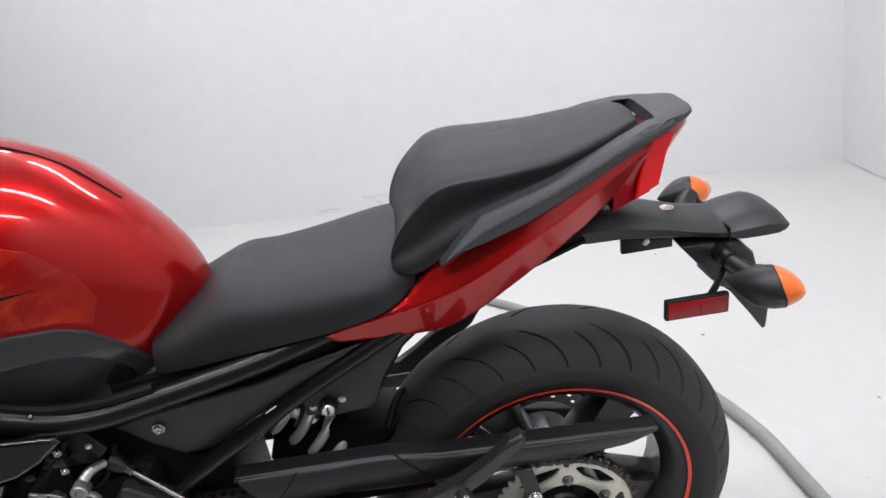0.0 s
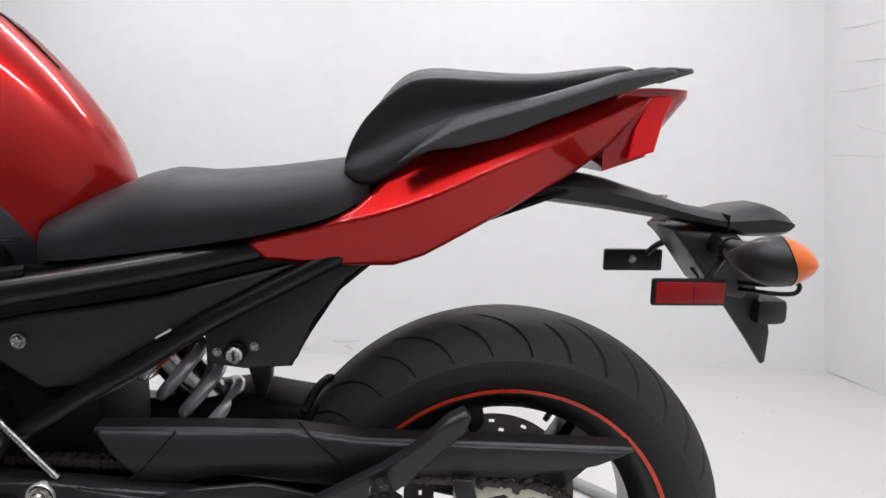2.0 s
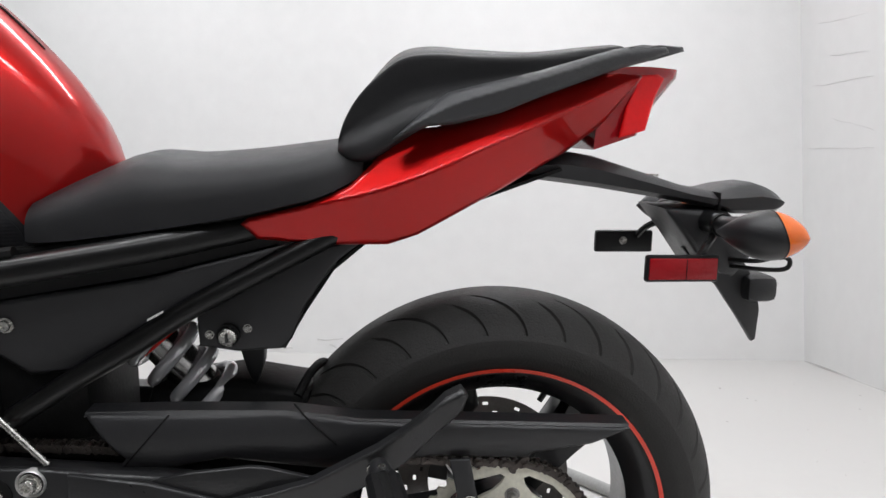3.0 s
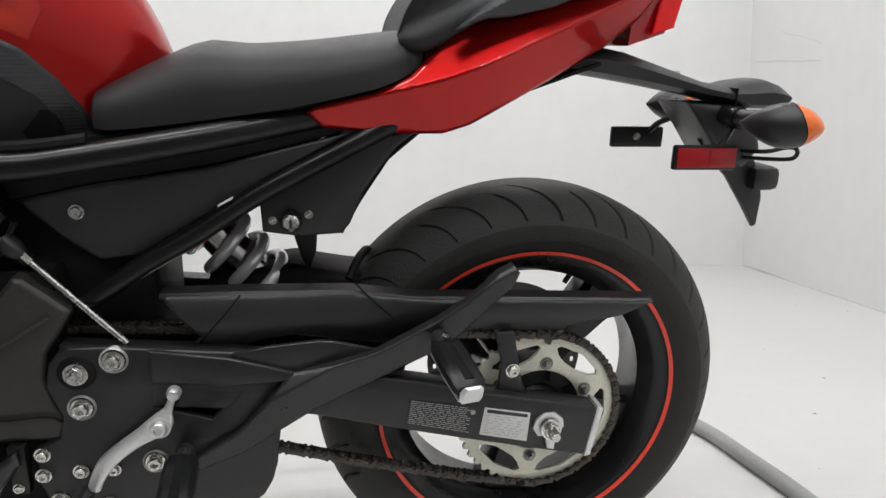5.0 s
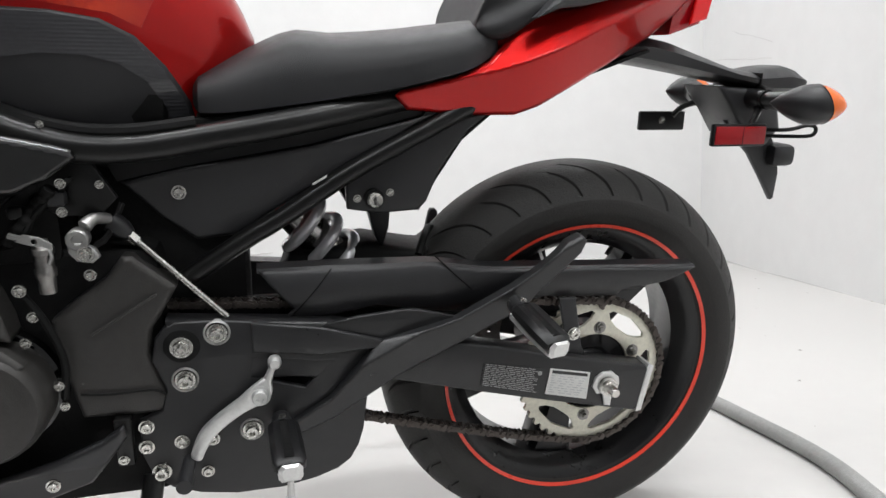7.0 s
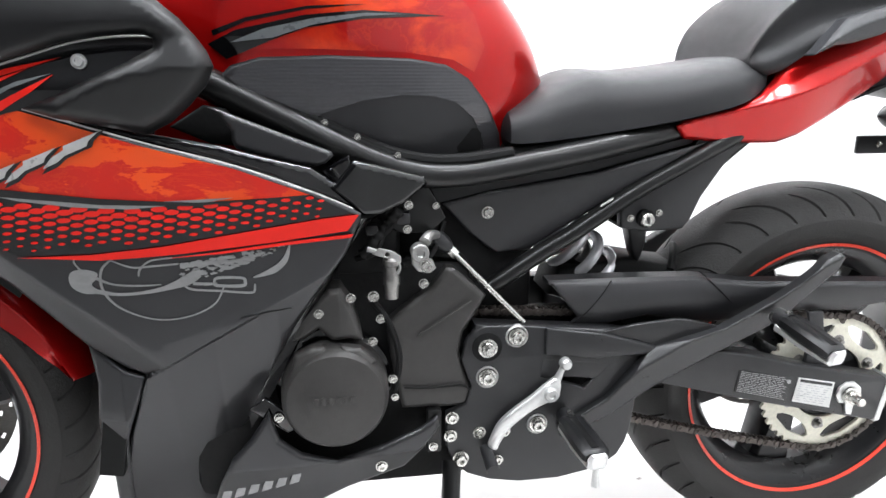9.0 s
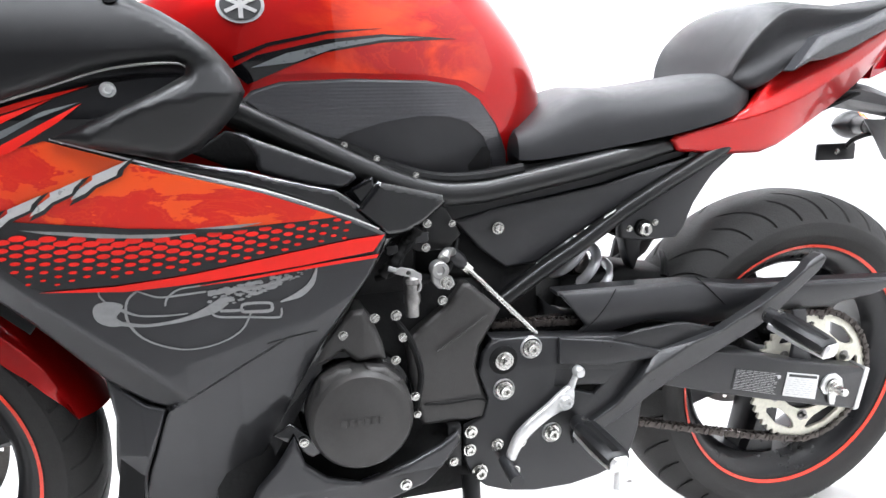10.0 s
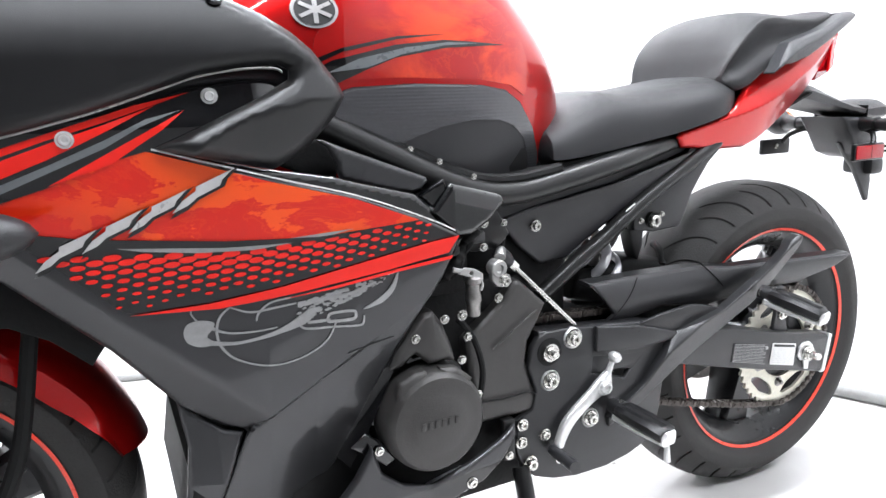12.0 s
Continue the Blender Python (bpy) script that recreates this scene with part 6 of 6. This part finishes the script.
# lower front cowl
lower_shape = [(-1.100, 0.164), (-1.085, 0.144), (-1.052, 0.118), (-1.030, 0.110), (-1.064, 0.019), (-1.075, -0.07), (-1.08, -0.15), (-1.105, -0.15), (-1.098, -0.06), (-1.100, 0.030), (-1.092, 0.10)]
part("lower_cowl", skin(lower_shape, lambda x, z: -0.172 + 0.35 * max(0, -1.06 - x) + 0.3 * max(0, 0.05 - z), roll=0.004, step=0.015), GREY_FAIRING, bike, "charcoal lower cowl behind the front wheel")
# added black sheet so that no bright floor shows through behind the fairing
part("inner_panel", plate([(-1.105, 0.150), (-1.05, 0.20), (-0.90, 0.20), (-0.93, -0.08), (-1.08, -0.075), (-1.088, 0.02)], -0.105, 0.006, 0.002), DARK, bike, "added black sheet closing the gap behind the fairing")
# black sheet painted as the shade under the cowl, above the fender
part("cowl_lining", plate([(-1.40, 0.375), (-1.245, 0.322), (-1.160, 0.236), (-1.178, 0.212), (-1.215, 0.248), (-1.25, 0.268), (-1.40, 0.290)], -0.135, 0.006, 0.002), DARK, bike, "black sheet standing in for the shaded underside of the cowl")
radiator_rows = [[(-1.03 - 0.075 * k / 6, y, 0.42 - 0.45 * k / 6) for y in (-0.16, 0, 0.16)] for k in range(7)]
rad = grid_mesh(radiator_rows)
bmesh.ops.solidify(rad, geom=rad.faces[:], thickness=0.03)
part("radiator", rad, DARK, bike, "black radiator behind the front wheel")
belly_shape = [(-0.985, -0.16), (-0.950, -0.05), (-0.930, -0.005), (-0.905, 0.022), (-0.880, 0.060), (-0.868, 0.020), (-0.841, -0.004), (-0.795, -0.022), (-0.730, -0.008), (-0.680, 0.010), (-0.655, 0.026), (-0.652, 0.010), (-0.675, -0.020), (-0.70, -0.055), (-0.78, -0.085), (-0.85, -0.125), (-0.90, -0.16)]
belly = part("belly_pan", skin(belly_shape, lambda x, z: -0.196 + 0.10 * max(0, x + 0.85) + 0.5 * max(0, -0.02 - z), thick=0.004, roll=0.006, step=0.012), GREY_FAIRING, bike, "charcoal belly pan with pale print")
part("far_belly", skin(belly_shape, lambda x, z: -0.196 + 0.5 * max(0, -0.02 - z), thick=0.004, roll=0.006, step=0.03, mirror=True), GREY_FAIRING, belly)
for k in range(6):
    x = -0.952 + 0.0185 * k
    z = -0.076 + 0.26 * (x + 0.952)
    part("print_bar", plate([(x, z), (x + 0.013, z + 0.0034), (x + 0.018, z + 0.0205), (x + 0.006, z + 0.0170)], -0.1955 + 0.5 * max(0, -0.03 - z), 0.006, 0.0004), SILVER, belly)
screw(-0.735, -0.188, -0.035, 0.007, belly)

# unseen nose ahead of the side fairings, added to block light over the fender
NOSE = [(-1.30, [(0, 0.665), (0.12, 0.655), (0.21, 0.60), (0.235, 0.52), (0.225, 0.44), (0.12, 0.425), (0, 0.425)]),
        (-1.45, [(0, 0.640), (0.11, 0.630), (0.19, 0.58), (0.215, 0.51), (0.20, 0.43), (0.11, 0.41), (0, 0.41)]),
        (-1.60, [(0, 0.590), (0.09, 0.580), (0.15, 0.54), (0.165, 0.49), (0.15, 0.43), (0.09, 0.40), (0, 0.40)]),
        (-1.74, [(0, 0.500), (0.05, 0.495), (0.08, 0.48), (0.085, 0.46), (0.07, 0.43), (0.04, 0.41), (0, 0.41)])]
part("nose_cowl", section_body(NOSE), MATTE, bike, "unseen black nose of the front cowl, blocks light over the fender", 1.2)
# added slab between the cowl sides that blocks light from above
part("cowl_light_block", box(-1.32, -0.99, -0.20, 0.20, 0.455, 0.475, 0.006), DARK, bike)

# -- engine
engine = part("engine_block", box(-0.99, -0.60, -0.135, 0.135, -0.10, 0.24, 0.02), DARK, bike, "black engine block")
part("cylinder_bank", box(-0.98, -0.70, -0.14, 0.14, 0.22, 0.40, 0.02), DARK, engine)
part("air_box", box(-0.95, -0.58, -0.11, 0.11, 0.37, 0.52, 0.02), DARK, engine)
cover_prof = [(0.0, -0.2175), (0.037, -0.2175), (0.0395, -0.2160), (0.053, -0.2155), (0.062, -0.2135), (0.0668, -0.208), (0.0690, -0.199), (0.0700, -0.185), (0.0710, -0.150), (0, -0.150)]
generator = part("generator_cover", lathe(cover_prof, (-0.7935, 0, 0.079), 72), ENGINE, engine, "round charcoal generator cover")
part("cover_shoulder", skin([(-0.846, 0.150), (-0.834, 0.176), (-0.812, 0.205), (-0.798, 0.219), (-0.783, 0.220), (-0.770, 0.200), (-0.760, 0.172), (-0.756, 0.150), (-0.775, 0.155), (-0.795, 0.153), (-0.812, 0.168), (-0.830, 0.154)], lambda x, z: -0.196 + 0.16 * max(0, z - 0.15) + 0.5 * abs(x + 0.785) ** 1.3, thick=0.04, roll=0.008, step=0.008), ENGINE, engine)
part("cover_facet", skin([(-0.843, 0.140), (-0.822, 0.150), (-0.806, 0.150), (-0.786, 0.118), (-0.815, 0.108), (-0.850, 0.112)], lambda x, z: -0.2150 + 0.35 * max(0, z - 0.118) + 0.25 * max(0, -0.825 - x), thick=0.012, roll=0.004, step=0.006), ENGINE, engine)
part("cover_facet", skin([(-0.786, 0.150), (-0.760, 0.146), (-0.740, 0.128), (-0.752, 0.118), (-0.776, 0.126)], lambda x, z: -0.2140 + 0.35 * max(0, z - 0.122) + 0.2 * max(0, x + 0.765), thick=0.012, roll=0.004, step=0.006), ENGINE, engine)
for k in range(6):
    x = -0.822 + 0.0095 * k
    part("raised_bar", plate([(x, 0.078), (x + 0.006, 0.077), (x + 0.007, 0.087), (x + 0.001, 0.088)], -0.2184, 0.0016, 0.0004), ENGINE, engine)
gasket = [(r * 1.0, y) for r, y in ((0.068, -0.160), (0.077, -0.158), (0.078, -0.145), (0.068, -0.145))]
part("cover_flange", lathe(gasket, (-0.795, 0, 0.081), 60), BLACK_GLOSS, engine)
part("sprocket_cover", skin([(-0.722, 0.160), (-0.703, 0.176), (-0.661, 0.207), (-0.640, 0.233), (-0.630, 0.232), (-0.584, 0.190), (-0.598, 0.166), (-0.616, 0.138), (-0.621, 0.108), (-0.610, 0.068), (-0.598, 0.047), (-0.612, 0.026), (-0.645, 0.028), (-0.702, 0.032), (-0.712, 0.080), (-0.720, 0.128)], lambda x, z: -0.152 + 0.06 * (x + 0.62), thick=0.03, roll=0.007, step=0.010), ENGINE, engine, "charcoal front sprocket cover")
part("case_rib", tube([(-0.6806, -0.160, 0.1413), (-0.606, -0.156, 0.1858)], 0.0016, 8, 0), ENGINE, engine)
part("cover_seam", tube([(-0.700, -0.160, 0.066), (-0.665, -0.158, 0.062), (-0.621, -0.156, 0.062), (-0.606, -0.155, 0.054)], 0.0016, 8, 3), DARK, engine)
for x, y, z, r in ((-0.811, -0.186, 0.189, 0.0065), (-0.770, -0.188, 0.209, 0.0065), (-0.743, -0.182, 0.146, 0.0065), (-0.741, -0.182, 0.208, 0.0075), (-0.732, -0.180, 0.176, 0.0065), (-0.717, -0.178, 0.089, 0.0065), (-0.714, -0.176, 0.061, 0.0055), (-0.868, -0.186, 0.048, 0.0065), (-0.673, -0.162, 0.216, 0.007), (-0.694, -0.160, 0.290, 0.006), (-0.692, -0.160, 0.322, 0.006), (-0.655, -0.150, 0.318, 0.005)):
    screw(x, y, z, r * 0.82, engine)
part("sensor_body", lathe([(0, 0.036), (0.006, 0.036), (0.0075, 0.030), (0.0085, 0.028), (0.0115, 0.026), (0.0115, 0.020), (0.0100, 0.018), (0.0100, 0.004), (0.0112, 0.002), (0.0112, -0.006), (0.0095, -0.009), (0.0088, -0.026), (0, -0.026)], (0, 0, 0), 22), DULL, engine, "grey metal sensor body").matrix_basis = Matrix.Translation(Vector((-0.716, -0.168, 0.226))) @ Matrix.Rotation(math.pi / 2, 4, "X")
part("clip", plate([(-0.741, 0.262), (-0.732, 0.270), (-0.716, 0.266), (-0.704, 0.258), (-0.704, 0.250), (-0.712, 0.246), (-0.716, 0.254), (-0.730, 0.258)], -0.174, 0.003, 0.001, [ring(-0.722, 0.261, 0.003, 10)]), CASTALU, engine, "bright spring clip")
part("clip_leg", tube([(-0.709, -0.174, 0.252), (-0.706, -0.176, 0.243), (-0.709, -0.177, 0.236)], 0.0022, 8, 3), CASTALU, engine)
part("pin", tube([(-0.734, -0.172, 0.264), (-0.747, -0.170, 0.268)], 0.0035, 10, 0), CASTALU, engine)
arm = part("shift_arm", lathe([(0.0, -0.174), (0.005, -0.174), (0.006, -0.178), (0.0105, -0.178), (0.0120, -0.176), (0.0120, -0.160), (0, -0.160)], (-0.679, 0, 0.261), 24), CASTALU, engine, "cast aluminium shift arm")
part("clamp_ear", plate([(-0.690, 0.258), (-0.676, 0.258), (-0.662, 0.250), (-0.658, 0.240), (-0.666, 0.233), (-0.682, 0.236), (-0.690, 0.246)], -0.170, 0.012, 0.003), CASTALU, engine)
screw(-0.672, -0.177, 0.245, 0.0075, engine)
part("arm_link", tube([(-0.672, -0.166, 0.274), (-0.664, -0.155, 0.280), (-0.652, -0.138, 0.276)], [0.008, 0.007, 0.006], 12, 3), CASTALU, engine)
part("ribbed_hose", tube([(-0.752 + 0.0035 * k, -0.158 - 0.004 * math.sin(k * 0.5), 0.258 + 0.0042 * k) for k in range(15)], [0.0085, 0.0068] * 8, 12, 3), DARK, engine)
part("connector", box(-0.712, -0.690, -0.160, -0.142, 0.296, 0.312, 0.003), PLASTIC, engine)
part("connector", box(-0.748, -0.732, -0.165, -0.148, 0.284, 0.297, 0.003), SATIN, engine)
for pts in ([(-0.74, -0.15, 0.27), (-0.72, -0.16, 0.29), (-0.70, -0.15, 0.31), (-0.68, -0.13, 0.33)], [(-0.76, -0.15, 0.25), (-0.735, -0.165, 0.265), (-0.72, -0.15, 0.30)], [(-0.70, -0.15, 0.24), (-0.66, -0.14, 0.25), (-0.64, -0.12, 0.29)], [(-0.742, -0.172, 0.20), (-0.722, -0.178, 0.17), (-0.708, -0.176, 0.12), (-0.714, -0.172, 0.07)]):
    part("cable", tube(pts, 0.0045, 8, 4), DARK, engine)
part("mount_plate", plate([(-0.735, 0.300), (-0.700, 0.345), (-0.668, 0.350), (-0.64, 0.30), (-0.66, 0.28), (-0.70, 0.28)], -0.135, 0.010, 0.002), SATIN, engine)
part("fairing_stay", plate([(-0.905, 0.06), (-0.885, 0.075), (-0.860, 0.055), (-0.845, 0.028), (-0.858, 0.022), (-0.885, 0.045)], -0.178, 0.008, 0.002), BLACK_GLOSS, engine)
part("stay_bracket", box(-0.668, -0.648, -0.165, -0.150, -0.035, 0.030, 0.003), SATIN, engine)
screw(-0.660, -0.166, 0.010, 0.0055, engine)
screw(-0.660, -0.166, -0.025, 0.0055, engine)
part("silver_pipe", tube([(-0.80, -0.15, -0.055), (-0.75, -0.155, -0.04), (-0.69, -0.15, -0.035)], 0.010, 12, 3), ALU, engine)

# front indicator on the fairing's shoulder
front_indicator = part("front_indicator", spindle((-1.245, -0.285, 0.387), 0.105, 0.026, 0.022, 0.30, 1.0), PLASTIC, bike, "black front indicator beside the red field")
part("lens", spindle((-1.245, -0.285, 0.387), 0.105, 0.0262, 0.0222, 0.0, 0.30), AMBER, front_indicator, "amber lens")
part("stalk", tube([(-1.245, -0.215, 0.387), (-1.245, -0.262, 0.387)], [0.013, 0.011], 14, 2), MATTE, front_indicator)

# -- front wheel, fender, fork
FX, FZ = -1.44, -0.012
front_wheel = part("front_wheel", rim_body(FX, FZ, 0.052, 0.222), RIM, bike, "black alloy front wheel")
part("tyre", tyre(FX, FZ, 0.300, 0.061, 36), RUBBER, front_wheel, "black rubber front tyre")
for side in (-1, 1):
    part("rim_stripe", lathe([(RIM_R + 0.0022, 0.0535 * side), (RIM_R + 0.0022, 0.0545 * side), (RIM_R - 0.0026, 0.0540 * side), (RIM_R - 0.0026, 0.0530 * side), (RIM_R + 0.0022, 0.0535 * side)], (FX, 0, FZ), 160), STRIPE, front_wheel, "thin red stripe round the rim")
    part("brake_disc", drilled_disc(0.105, 0.149, 0.066 * side, 0.004, FX, FZ), DULL, front_wheel, "drilled steel brake disc")
for k in range(5):
    part("spoke", spoke(radians(20 + 72 * k), 0.035, 0.196, 0.020, 0.022, 0.030, FX, FZ), RIM, front_wheel)
part("hub", lathe([(0, -0.07), (0.04, -0.07), (0.04, 0.07), (0, 0.07)], (FX, 0, FZ), 32), RIM, front_wheel)
fender_rows = []
for k in range(19):
    a = radians(14 + 108 * k / 18)
    r = 0.320
    w = float(np.interp(k, [0, 2, 6, 18], [0.052, 0.076, 0.084, 0.086]))
    low = 0.268 + 0.020 * max(0, 1 - k / 4)
    crease = 0.292 - 0.002 * max(0, 3 - k)
    half = [(w, low), (0.985 * w, 0.5 * (low + crease)), (0.95 * w, crease), (0.93 * w, crease + 0.003), (0.80 * w, r - 0.014), (0.55 * w, r - 0.004), (0.28 * w, r)]
    fender_rows.append([(FX + rr * math.cos(a), y, FZ + rr * math.sin(a)) for y, rr in [(-y, rr) for y, rr in half] + [(0, r + 0.001)] + half[::-1]])
fender = grid_mesh(fender_rows)
bmesh.ops.solidify(fender, geom=fender.faces[:], thickness=0.003)
part("front_fender", fender, RED, bike, "glossy red front fender")
for side in (-1, 1):
    leg = part("fork_leg", tube([(-1.44, 0.104 * side, -0.03), (-1.36, 0.104 * side, 0.16), (-1.30, 0.104 * side, 0.30), (-1.21, 0.104 * side, 0.52)], [0.026, 0.028, 0.028, 0.022], 18, 4), MATTE, bike, "black front fork leg")
    part("brake_hose", tube([(-1.31, 0.128 * side, 0.02), (-1.262, 0.128 * side, 0.12), (-1.236, 0.120 * side, 0.24), (-1.215, 0.115 * side, 0.36)], 0.009, 10, 5), DARK, leg)
part("steering_head", tube([(-1.21, 0, 0.40), (-1.17, 0, 0.56)], 0.04, 18, 0), DARK, bike)
